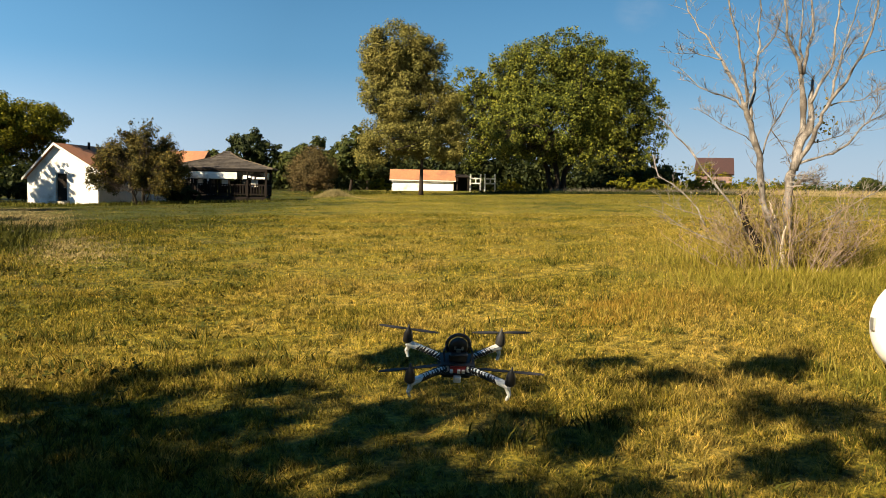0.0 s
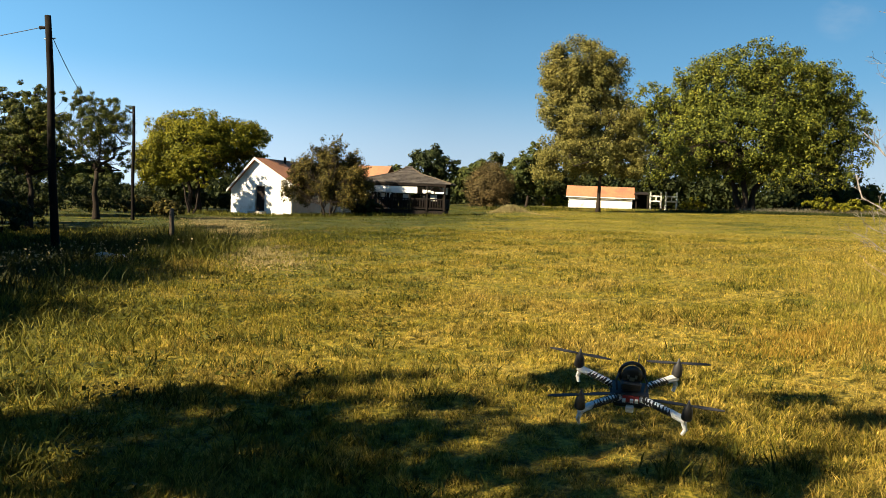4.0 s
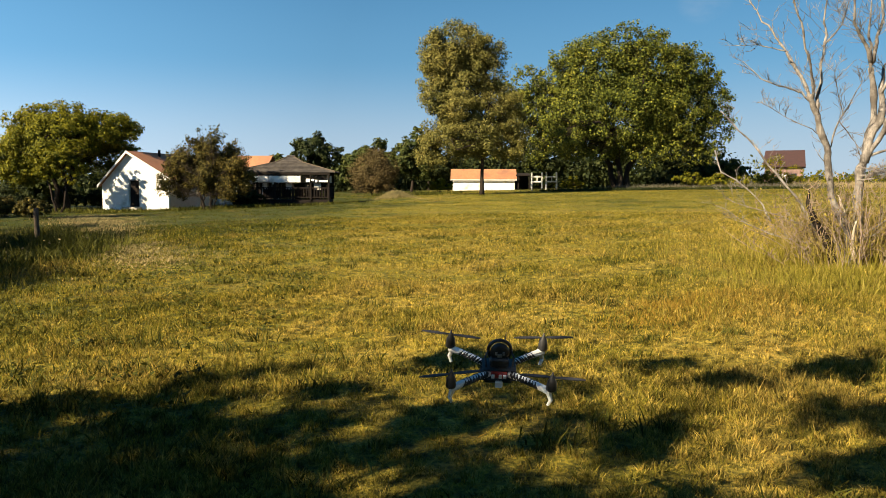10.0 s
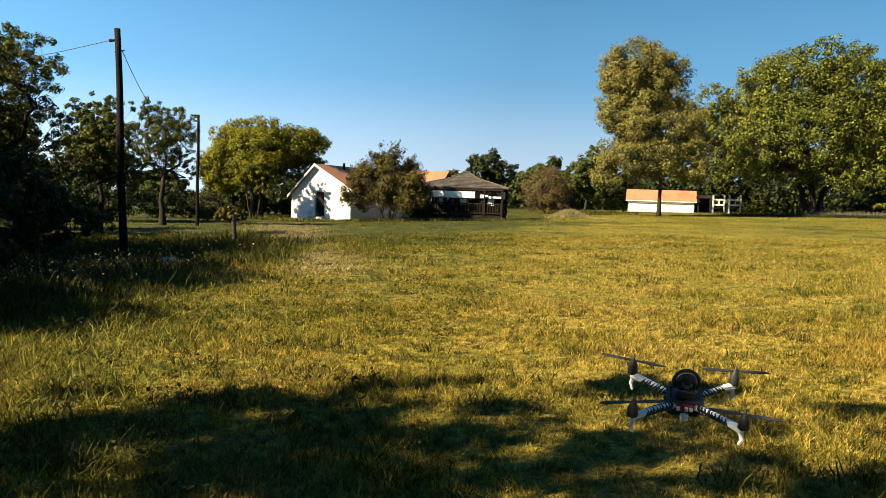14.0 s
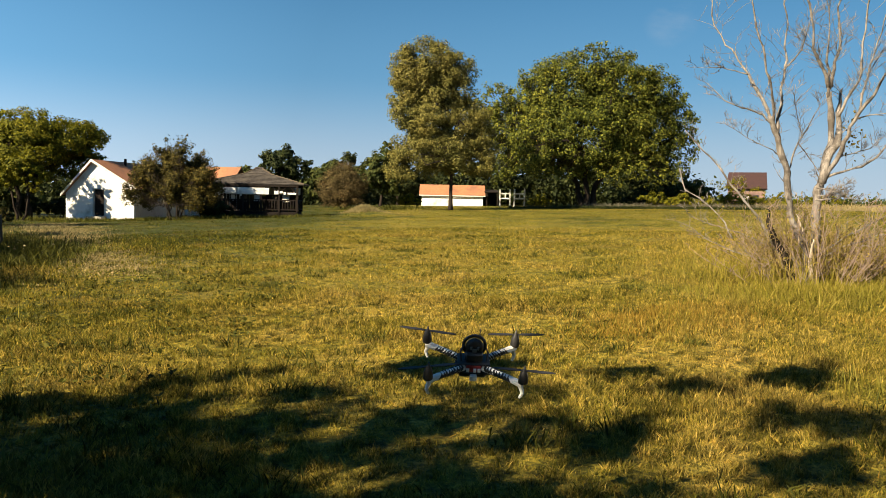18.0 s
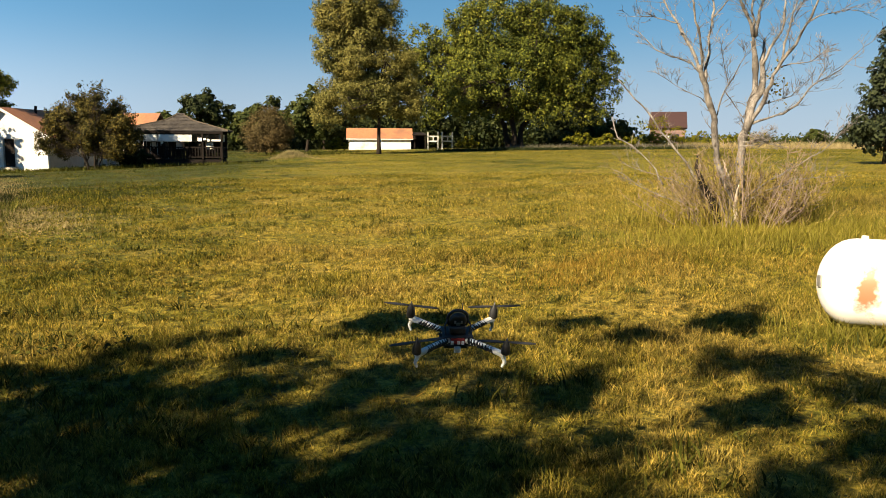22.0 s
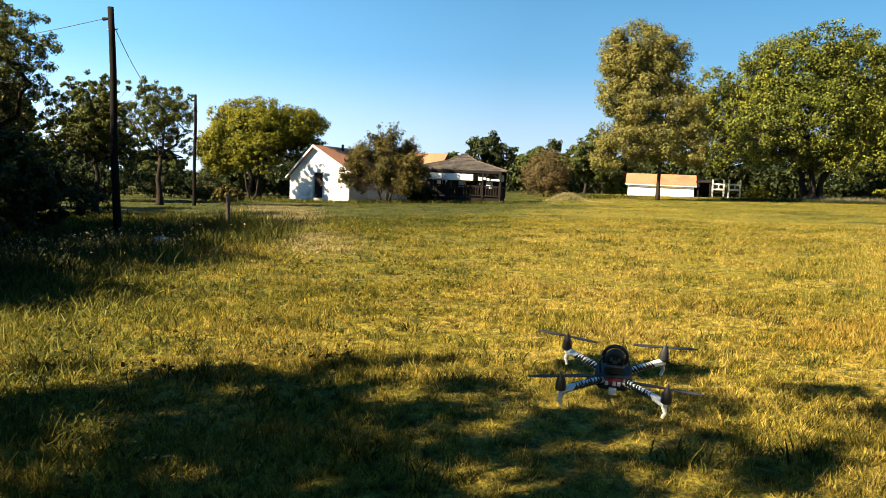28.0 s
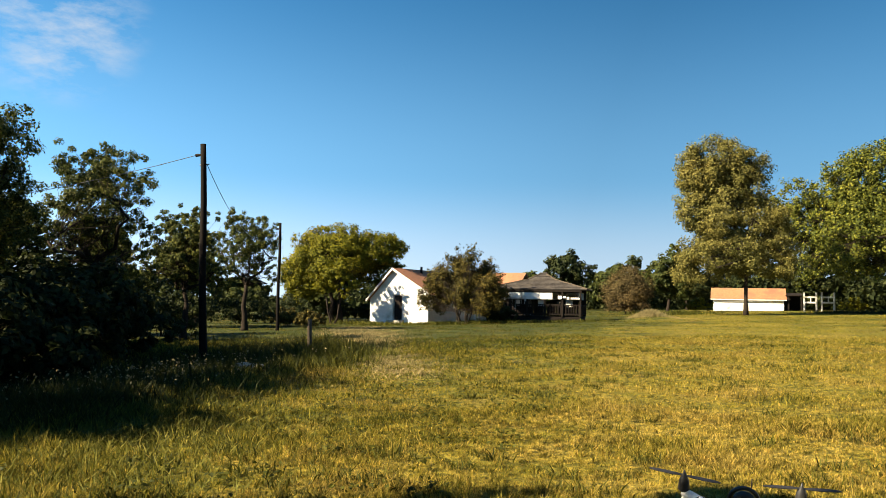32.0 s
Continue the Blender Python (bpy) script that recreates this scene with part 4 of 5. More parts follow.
# ---- dead tree ----
def build_dead_tree():
    x, y = 6.78, 13.3
    z = level(x, y)
    rnd = random.Random(41)
    t = thing("dead_tree", (x, y, z), "bare pale dead tree with a thicket at its foot", "tree")
    view = math.degrees(math.atan2(x, y))
    rx, ry = math.cos(radians(view)), -math.sin(radians(view))      # along the picture
    fx, fy = math.sin(radians(view)), math.cos(radians(view))

    def at(s, f, h):
        return Vector((rx * s + fx * f, ry * s + fy * f, h))

    def sprout(line, r0, r1, depth, count, reach, tips):
        for _ in range(count):
            i = rnd.randint(2, len(line) - 1)
            p = line[i]
            d = (line[-1] - line[0]).normalized()
            side = Vector((rnd.gauss(0, 1), rnd.gauss(0, 1), rnd.gauss(0.35, 0.5))).normalized()
            q = p + (d * 0.75 + side * 0.8).normalized() * reach * rnd.uniform(0.5, 1.2)
            r = (r0 + (r1 - r0) * i / len(line)) * 0.5
            ln = wander(p, q, 5, reach * 0.035, rnd)
            tips.tube(ln, [max(r * (1 - 0.8 * k / 5), 0.003) for k in range(6)], 5, False)
            if depth > 0:
                sprout(ln, r, r * 0.3, depth - 1, 4, reach * 0.5, tips)

    def bough(name, pts, r0, r1, shoots, reach):
        """A crooked limb through a few (along, up) places, with twigs."""
        f = rnd.gauss(0, 0.12)
        pts = [at(a, f * k, h) for k, (a, h) in enumerate(pts)]
        line = []
        for a, b in zip(pts, pts[1:]):
            line += wander(a, b, 4, 0.028 * (b - a).length, rnd)[:-1]
        line.append(pts[-1])
        n = len(line) - 1
        buf = Buf().tube(line, [(0.95 if name == "trunk" else 0.78) * (r0 + (r1 - r0) * k / n) * rnd.uniform(0.8, 1.2) for k in range(n + 1)], 9)
        if shoots:
            sprout(line, r0 * 0.4, r1 * 0.4, 1, shoots + 8, reach * 0.95, buf)
        part(name, buf, M_BLEACHED if name == "bleached_stub" else M_DEADWOOD, t, "pale broken stub without bark" if name == "bleached_stub" else "", smooth=True)

    # two stems from one foot, each forking into long upright limbs
    bough("trunk", [(-0.02, -0.25), (-0.09, 0.58), (-0.33, 1.09), (-0.43, 1.7), (-0.52, 2.16), (-0.66, 2.62), (-0.74, 2.87)], 0.066, 0.046, 2, 0.35)
    bough("trunk", [(0.02, -0.25), (-0.03, 0.38), (0.02, 1.15), (0.03, 1.6), (0.13, 1.9), (0.22, 2.44), (0.2, 2.88), (0.14, 3.37)], 0.088, 0.052, 3, 0.35)
    bough("trunk", [(0.1, 1.75), (0.31, 2.44), (0.3, 2.93), (0.32, 3.26), (0.35, 3.42)], 0.075, 0.016, 3, 0.3)
    bough("branch", [(-0.74, 2.85), (-0.84, 3.08), (-1.15, 3.64), (-1.31, 3.9), (-1.62, 4.3), (-1.9, 5.1), (-2.0, 5.7)], 0.04, 0.008, 10, 0.6)
    bough("branch", [(-0.71, 2.8), (-0.72, 3.12), (-0.84, 3.63), (-0.95, 4.13), (-1.08, 5.0), (-1.02, 5.9)], 0.035, 0.008, 9, 0.55)
    bough("branch", [(-0.64, 2.6), (-0.6, 3.12), (-0.58, 3.71), (-0.61, 4.2), (-0.66, 5.0), (-0.55, 6.0)], 0.038, 0.008, 9, 0.55)
    bough("branch", [(-0.58, 3.7), (-0.31, 4.05), (-0.12, 4.8)], 0.02, 0.006, 6, 0.4)
    bough("branch", [(-0.7, 2.72), (-0.88, 2.95), (-1.23, 3.07), (-1.53, 3.21), (-1.84, 3.53)], 0.024, 0.008, 8, 0.35)
    bough("branch", [(-1.15, 3.66), (-1.6, 3.8), (-2.01, 3.82)], 0.014, 0.005, 6, 0.3)
    bough("branch", [(-0.56, 2.2), (-0.69, 2.32), (-1.11, 2.53), (-1.52, 2.83)], 0.013, 0.005, 7, 0.3)
    bough("branch", [(-0.46, 1.9), (-0.29, 2.46), (-0.08, 2.85), (0.02, 3.05)], 0.02, 0.006, 8, 0.3)
    bough("branch", [(-0.25, 2.58), (-0.36, 3.06), (-0.38, 3.4)], 0.011, 0.005, 5, 0.25)
    bough("branch", [(-0.3, 2.45), (-0.05, 2.1), (0.06, 1.8)], 0.012, 0.008, 3, 0.2)
    bough("branch", [(0.14, 3.35), (-0.02, 3.77), (-0.13, 4.07), (-0.32, 4.9), (-0.4, 5.7)], 0.042, 0.009, 9, 0.55)
    bough("branch", [(0.16, 3.38), (0.2, 3.8), (0.28, 4.1), (0.3, 5.0), (0.4, 6.1)], 0.042, 0.009, 9, 0.55)
    bough("branch", [(0.14, 3.2), (0.08, 3.8), (0.1, 4.4), (0.0, 5.4)], 0.03, 0.008, 8, 0.5)
    bough("branch", [(0.14, 1.8), (0.4, 2.44), (0.6, 2.91), (0.81, 3.19), (1.01, 3.61), (1.14, 4.1), (1.3, 5.0), (1.32, 5.7)], 0.05, 0.008, 9, 0.5)
    bough("branch", [(0.3, 2.88), (0.58, 3.44), (0.6, 4.05), (0.68, 4.8), (0.66, 5.8)], 0.032, 0.008, 9, 0.5)
    bough("branch", [(0.6, 2.9), (0.71, 3.53), (0.8, 3.95), (0.95, 4.6), (1.0, 5.5)], 0.026, 0.007, 8, 0.45)
    bough("branch", [(0.74, 3.6), (0.9, 3.95), (1.2, 4.25)], 0.013, 0.005, 5, 0.3)
    bough("branch", [(1.01, 3.6), (1.26, 3.71), (1.6, 3.77), (2.0, 3.7)], 0.016, 0.005, 7, 0.35)
    bough("branch", [(0.56, 2.84), (1.05, 2.9), (1.2, 3.0)], 0.016, 0.006, 6, 0.3)
    bough("branch", [(0.16, 1.86), (0.69, 2.04), (1.03, 2.37), (1.23, 2.6), (1.61, 2.82), (1.95, 3.2)], 0.028, 0.007, 14, 0.45)
    bough("branch", [(0.34, 2.2), (0.81, 2.35), (1.0, 2.55)], 0.014, 0.005, 6, 0.25)
    bough("branch", [(1.2, 2.58), (1.3, 2.95), (1.28, 3.2)], 0.012, 0.005, 5, 0.25)
    # low limbs spreading out of the thicket
    bough("branch", [(-0.2, 0.3), (-0.65, 0.78), (-1.18, 1.5), (-1.54, 1.98), (-1.97, 2.45), (-2.2, 2.7)], 0.036, 0.014, 7, 0.35)
    bough("branch", [(-0.16, 0.34), (-0.79, 0.41), (-1.5, 0.61), (-2.29, 1.03)], 0.022, 0.007, 9, 0.35)
    bough("branch", [(-0.2, 0.4), (-0.55, 0.57), (-1.41, 0.93), (-2.08, 1.16)], 0.018, 0.006, 9, 0.35)
    bough("branch", [(-1.3, 0.75), (-1.73, 1.32), (-2.2, 1.62), (-2.34, 2.02)], 0.02, 0.014, 3, 0.2)
    bough("branch", [(0.05, 0.5), (0.74, 1.0), (1.34, 1.4), (1.6, 1.7)], 0.02, 0.006, 9, 0.4)
    bough("branch", [(0.08, 0.45), (0.5, 0.7), (0.97, 0.9), (1.4, 0.95)], 0.018, 0.006, 9, 0.4)
    for k in range(9):
        a = rnd.uniform(-0.05, 0.4)
        bough("broken_branch", [(a, 1.55 + rnd.uniform(-0.15, 0.2)), (a + rnd.uniform(0.15, 0.4), 1.62 + rnd.uniform(-0.2, 0.15))], 0.018, 0.008, 2, 0.15)
    bough("bleached_stub", [(-0.06, 0.4), (-0.08, 0.68), (-0.17, 0.95), (-0.23, 1.1), (-0.27, 1.22)], 0.06, 0.008, 0, 0.1)
    bough("bleached_stub", [(0.02, -0.2), (-0.02, 0.35), (-0.01, 0.62), (0.02, 0.8)], 0.075, 0.012, 0, 0.1)
    # the thicket of dry shoots round the foot
    tip_pts = []
    for k in range(300):
        tips = Buf()
        brown = k % 6 == 2
        s, f = (rnd.gauss(0.75, 0.18), rnd.gauss(0.2, 0.25)) if k % 5 == 4 else (rnd.gauss(-0.12, 0.52), rnd.gauss(0.3, 0.35))
        outer = k >= 225
        if outer:
            s, f = rnd.uniform(-1.2, 1.15), rnd.gauss(-0.05, 0.35)
        lean = rnd.gauss(0, 0.24) + (0.35 if outer else 0.2) * s
        h = rnd.uniform(0.75, 1.75) * max(0.45, 1 - 0.3 * abs(s)) if outer else rnd.uniform(0.45, 1.35) * max(0.45, 1 - 0.22 * abs(s))
        a, b = at(s * 0.7, f, -0.05), at(s + lean, f + rnd.gauss(0, 0.3), h)
        ln = wander(a, b, 5, 0.05, rnd)
        tips.tube(ln, [0.008 - 0.001 * i for i in range(6)], 4, False)
        for _ in range(11 if outer else 6):
            p = ln[rnd.randint(1, 5)]
            q = p + Vector((rnd.gauss(0, 0.11), rnd.gauss(0, 0.11), rnd.uniform(0.04, 0.26)))
            tips.tube(wander(p, q, 3, 0.02, rnd), [0.0045, 0.004, 0.0035, 0.003], 4, False)
            tip_pts += [q, p.lerp(q, 0.6)]
        part("dry_shoot", tips, M_GREYTWIG if outer else M_BROWNTWIG if brown else M_TWIG, t, "tangled greyish-brown shoot" if outer else "tangled dry brown shoot" if brown else "tangled dry straw-coloured shoot")
    part("broken_limb", Buf().tube(wander(at(-0.28, -0.1, 0.1), at(-0.7, -0.2, 1.32), 6, 0.03, rnd), [0.085, 0.07, 0.08, 0.055, 0.06, 0.035, 0.012], 9), M_BARK, t, "dark broken limb")
    rng = np.random.default_rng(5)
    cs = np.array([at(rng.normal(0.55, 0.09), rng.normal(0, 0.05), rng.normal(2.5, 0.22)) for _ in range(70)])
    tp = np.array(tip_pts)
    tp = tp[rng.integers(0, len(tp), 4600)] + rng.normal(size=(4600, 3)) * 0.035
    tagged(part("dry_leaf", leaf_mesh("dry_leaf", rng, tp, 0.036), M_DRYLEAF, t, "small dry brown leaves on the shoots"), kind="stuff")
    tagged(part("leaf_spray", leaf_mesh("leaf_spray", rng, cs, 0.06), M_BROWNLEAF, t, "few withered leaves"), kind="stuff")


build_dead_tree()

# ---- trees ----
tree("oak_tree", (19.9, 93.0), [(0, 0, 8.82, 9, 7, 5.71), (-6.5, -1, 8.31, 5.0, 5, 5.19), (6.5, 0, 8.82, 5.5, 5, 5.19), (-2, 0, 13.91, 6.0, 5.5, 4.56), (3.5, 0, 13.7, 5.8, 5.5, 4.56), (0.6, 0, 16.51, 4.6, 4.2, 3.01), (-5.6, 0, 14.43, 3.4, 4, 3.11), (7.2, 0, 13.7, 3.8, 4, 3.53), (10.0, 0, 10.59, 3.0, 3.6, 3.53), (10.8, 0, 6.85, 2.6, 3, 3.32),
     (-9.8, 0, 10.17, 3.0, 3.5, 3.94), (-10.5, -1, 4.99, 2.8, 3.5, 2.7), (-11.2, 0, 11.84, 2.8, 3.2, 3.11), (-7.6, 0, 13.08, 3.2, 3.2, 2.7), (-12.4, 0, 8.62, 2.8, 3.2, 3.32), (-14.4, 0, 9.76, 2.6, 3.0, 3.53), (-13.6, 0, 5.82, 2.6, 3.0, 2.7), (3.0, -3, 4.78, 4.0, 3.5, 2.49), (-4.5, -4, 4.78, 3.2, 3.0, 2.49), (-8.0, -5.5, 6.44, 3.2, 3.0, 2.91), (8.0, -2, 4.56, 3.2, 3.0, 2.49)],
     0.25, M_OAK, 165000, 0.62, "broad spreading green oak with a full rounded crown", seed=3, stems=3, puffs=58, spread=0.22, shell=0.62)
tree("poplar_tree", (3.0, 76.0), [(-2.35, 0, 13.89, 3.89, 3.34, 2.5), (-3.93, 0, 12.47, 2.78, 2.69, 2.32), (-0.04, 0, 12.95, 2.69, 2.69, 2.32), (-0.69, 0, 11.43, 2.87, 2.69, 2.41), (-2.35, 0, 8.32, 3.06, 3.15, 2.5), (-3.37, 0, 5.1, 3.34, 3.15, 2.41),
     (-0.04, 0, 5.49, 3.06, 3.15, 2.5), (-4.95, 0, 3.68, 1.76, 2.41, 1.48), (1.35, 0, 8.7, 2.5, 2.41, 2.6), (3.11, 0, 6.53, 2.04, 2.22, 2.41), (2.65, 0, 4.07, 1.85, 2.04, 1.58), (-4.49, 0, 9.36, 2.04, 2.32, 2.41), (-3.65, 0, 10.68, 2.22, 2.22, 2.04)],
     0.18, M_POPLAR, 115000, 0.2, "tall poplar with yellow-brown spring leaves and a bare lower trunk", seed=8, puffs=38, spread=0.33, shell=0.45)
tree("elm_tree", (-29.7, 60.4), [(0, 0, 5.5, 4.0, 3.4, 2.2), (-2.6, 0, 4.6, 2.4, 2.4, 2.2), (2.7, 1.8, 5.9, 2.9, 2.6, 2.0), (-3.0, -0.8, 3.0, 1.8, 1.9, 1.9), (0.3, 0, 7.0, 3.4, 2.7, 1.4), (-2.3, 0, 6.3, 2.3, 2.2, 1.5), (-0.8, -0.6, 3.7, 2.0, 2.0, 1.4), (-3.8, -0.5, 4.1, 1.5, 1.6, 1.6), (3.0, 2.6, 4.3, 2.2, 2.0, 1.5), (3.6, 2.6, 6.4, 1.8, 1.8, 1.3), (1.0, 0.6, 3.8, 1.6, 1.6, 1.2)],
     0.17, M_ELM, 78000, 0.32, "round yellow-green elm beside the white house", seed=5, stems=2, puffs=50, spread=0.32)
tree("young_tree", (-28.3, 57.0), [(0, 0, 3.9, 1.5, 1.5, 1.1), (0.9, 0.3, 4.6, 1.1, 1.1, 0.8), (-0.8, 0, 3.2, 1.1, 1.2, 0.9), (1.2, 0.2, 3.3, 1.0, 1.1, 0.8), (1.8, 0.4, 5.0, 0.7, 0.8, 0.6), (1.0, 0.0, 2.4, 0.8, 0.9, 0.6)],
     0.14, M_ELM, 9500, 0.14, "slender yellow-green young tree by the house", seed=15, stems=2, puffs=22, spread=0.26, shell=0.4)
FAN = [(-2.75, 1.7, 0.7), (-2.3, 2.6, 0.8), (-1.5, 2.1, 0.9), (-1.5, 3.4, 0.8), (-0.7, 3.0, 0.9), (-0.7, 4.2, 0.7), (0.1, 2.3, 0.9), (0.1, 3.8, 0.8), (0.8, 3.2, 0.9), (0.7, 4.5, 0.6), (1.5, 2.4, 0.9), (1.6, 3.7, 0.8), (2.3, 2.9, 0.8),
       (2.5, 1.8, 0.8), (-2.0, 1.4, 0.7), (1.6, 1.4, 0.8), (3.0, 2.3, 0.6)]
SPRAYS = [(-0.5, 5.2), (0.3, 5.1), (1.2, 4.8), (-1.3, 4.6), (2.1, 4.3), (-2.1, 3.8), (-2.9, 2.8), (2.9, 3.4), (0.8, 5.3), (-2.7, 3.3)]
tree("shrub", (-17.1, 55.6), [(x, 0.6 * (i % 3 - 1), z * 1.07, r, r, r * 1.25) for i, (x, z, r) in enumerate(FAN)] + [(x, 0, z * 1.07, 0.3, 0.3, 0.65) for x, z in SPRAYS] + [(0, 0.3, 2.7, 1.7, 1.1, 1.8), (0.5, 0.3, 1.6, 1.4, 1.0, 0.9)],
     0.12, M_BROWNLEAF, 75000, 0.2, "tall feathery brownish-green shrub in front of the house", "shrub", seed=6, stems=8, fork=0.2, puffs=26, spread=0.5, shell=0.15)
tree("far_tree", (-16.5, 97.0), [(0, 0, 5.2, 2.8, 2.8, 2.3), (1.4, 0, 4.6, 2.2, 2, 1.8), (-1.5, 0, 4.8, 2, 2, 1.8)], 0.36, M_DARKLEAF, 5000, 0.3, "dark green tree rising behind the pavilion", seed=7, puffs=24)
tree("brown_bush", (-7.7, 80.0), [(0, 0, 2.5, 2.4, 2.4, 2.3), (-1.4, 0, 2.1, 1.4, 1.6, 1.9), (1.4, 0, 2.1, 1.4, 1.6, 1.9), (0.1, 0, 3.6, 1.7, 1.6, 1.2), (-1.5, -0.6, 1.0, 1.2, 1.2, 1.0), (0, -0.8, 1.0, 1.4, 1.2, 1.0), (1.4, -0.6, 1.0, 1.2, 1.2, 1.0)], 0.13, M_RUSSETLEAF, 26000, 0.12,
     "round twiggy russet-brown bush at the far edge of the field", "bush", seed=9, stems=6, fork=0.2, puffs=40, spread=0.32, shell=0.5)
tree("green_tree", (-4.4, 90.0), [(0, 0, 5.2, 2.0, 2.0, 1.8), (0.8, 0, 3.2, 1.8, 2, 2), (-1.0, 0, 3.6, 1.6, 2, 1.8), (0.6, 0, 6.6, 1.2, 1.2, 1.0)], 0.34, M_FARLEAF, 6000, 0.2, "green tree at the far edge of the field", seed=10, puffs=22)
tree("green_tree", (-8.6, 94.0), [(0, 0, 4.8, 2.2, 2.0, 1.8), (1.2, 0, 3.4, 1.8, 2, 2), (-1.4, 0, 3.6, 1.6, 2, 1.8)], 0.34, M_FARLEAF, 5000, 0.2, "pale green tree behind the brown bush", seed=12, puffs=22)
tree("spruce_tree", (25.6, 35.0), [(0, 0, 1.6, 2.3, 2.3, 1.2), (0, 0, 3.0, 1.9, 1.9, 1.2), (0, 0, 4.4, 1.5, 1.5, 1.2), (0, 0, 5.8, 1.0, 1.0, 1.1), (0, 0, 7.0, 0.5, 0.5, 0.9)],
     0.18, M_SPRUCE, 15000, 0.2, "dark blue-green spruce at the edge of the field", seed=13, fork=0.9, puffs=40, spread=0.35, droop=0.6)
# woods on the west side
# seeds 29 and 33 to 36 stand out of view, placed for their shadows
WOOD = [(-18.6, 15.5, 0.95, 21), (-18.8, 20.8, 0.87, 22), (-20.2, 27.4, 0.68, 23), (-24.7, 38.9, 0.85, 24), (-27.0, 30.0, 0.7, 25), (-32.0, 27.0, 0.9, 26), (-24.0, 17.0, 0.9, 27), (-22.0, 9.0, 0.9, 28), (-17.6, 4.8, 0.9, 29), (-14.8, 8.8, 0.85, 33), (-17.2, 12.6, 0.9, 34), (-14.4, 3.4, 0.8, 35), (-12.9, 5.2, 0.7, 36), (-31.0, 41.0, 0.7, 30), (-36.0, 50.0, 0.75, 31), (-25.5, 23.5, 0.75, 32)]
AIRY = (22, 23, 24)
FRONT = (21, 22, 23, 24, 32, 33, 34)
for wx, wy, k, sd in WOOD:
    tree("wood_tree", (wx, wy), [(0, 0, 5.6 * k, 2.6 * k, 2.6 * k, 2.2 * k), (-1.2 * k, 0.6, 7.0 * k, 1.9 * k, 1.9 * k, 1.6 * k), (1.3 * k, -0.5, 6.3 * k, 1.9 * k, 1.9 * k, 1.6 * k), (0.6, 1.0, 4.0 * k, 2.2 * k, 2.2 * k, 1.4 * k), (-0.8, -1.0, 4.2 * k, 2.0 * k, 2.0 * k, 1.4 * k)],
         0.085 if sd in FRONT else 0.15, M_WOODLEAF, (26000 if sd in AIRY else 40000) if sd in FRONT else 14000, 0.22 * k, "dark-leaved tree in the wood beside the field", seed=sd,
         puffs=44 if sd in AIRY else 60, spread=0.145 if sd in AIRY else 0.18, shell=0.3, group="trees of the wood")
# undergrowth; the dark leaf colour carries part of the wood's shade
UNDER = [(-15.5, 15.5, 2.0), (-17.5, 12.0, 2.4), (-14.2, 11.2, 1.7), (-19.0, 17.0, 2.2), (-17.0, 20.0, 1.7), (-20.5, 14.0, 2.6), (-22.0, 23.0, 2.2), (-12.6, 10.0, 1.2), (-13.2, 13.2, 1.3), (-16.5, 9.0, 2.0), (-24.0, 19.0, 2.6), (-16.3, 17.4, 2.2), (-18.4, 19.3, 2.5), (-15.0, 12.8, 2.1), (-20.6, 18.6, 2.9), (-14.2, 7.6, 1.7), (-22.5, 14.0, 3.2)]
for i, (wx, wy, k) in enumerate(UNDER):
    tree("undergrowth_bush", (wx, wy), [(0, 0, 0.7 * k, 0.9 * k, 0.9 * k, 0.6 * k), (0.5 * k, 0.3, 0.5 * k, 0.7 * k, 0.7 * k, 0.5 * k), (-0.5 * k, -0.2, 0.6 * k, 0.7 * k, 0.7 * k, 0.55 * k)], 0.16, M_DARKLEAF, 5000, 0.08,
         "bush under the trees of the wood, its shade put into dark leaves", "bush", seed=60 + i, stems=3, fork=0.2, puffs=18, group="bushes under the wood")
# shade trees beside the camera, out of view
SHADE = [(-11.2, -2.3, 1.04, 41), (-8.4, -2.6, 1.03, 42), (-5.7, -3.85, 1.0, 43), (-8.6, -6.0, 1.15, 44), (-4.6, -7.0, 1.2, 45), (-13.5, -5.0, 1.1, 46), (0.5, -8.5, 1.2, 47), (6.0, -8.0, 1.2, 48), (11.0, -5.0, 1.1, 49)]
for wx, wy, k, sd in SHADE:
    sparse = sd in (43, 45)
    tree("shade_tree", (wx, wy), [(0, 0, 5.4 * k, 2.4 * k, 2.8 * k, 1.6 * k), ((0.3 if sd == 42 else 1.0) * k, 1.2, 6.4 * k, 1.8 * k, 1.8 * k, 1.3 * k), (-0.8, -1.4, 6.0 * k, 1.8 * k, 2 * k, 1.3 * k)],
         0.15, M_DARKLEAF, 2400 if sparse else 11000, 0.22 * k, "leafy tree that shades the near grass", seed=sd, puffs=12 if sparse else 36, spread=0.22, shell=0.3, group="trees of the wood")
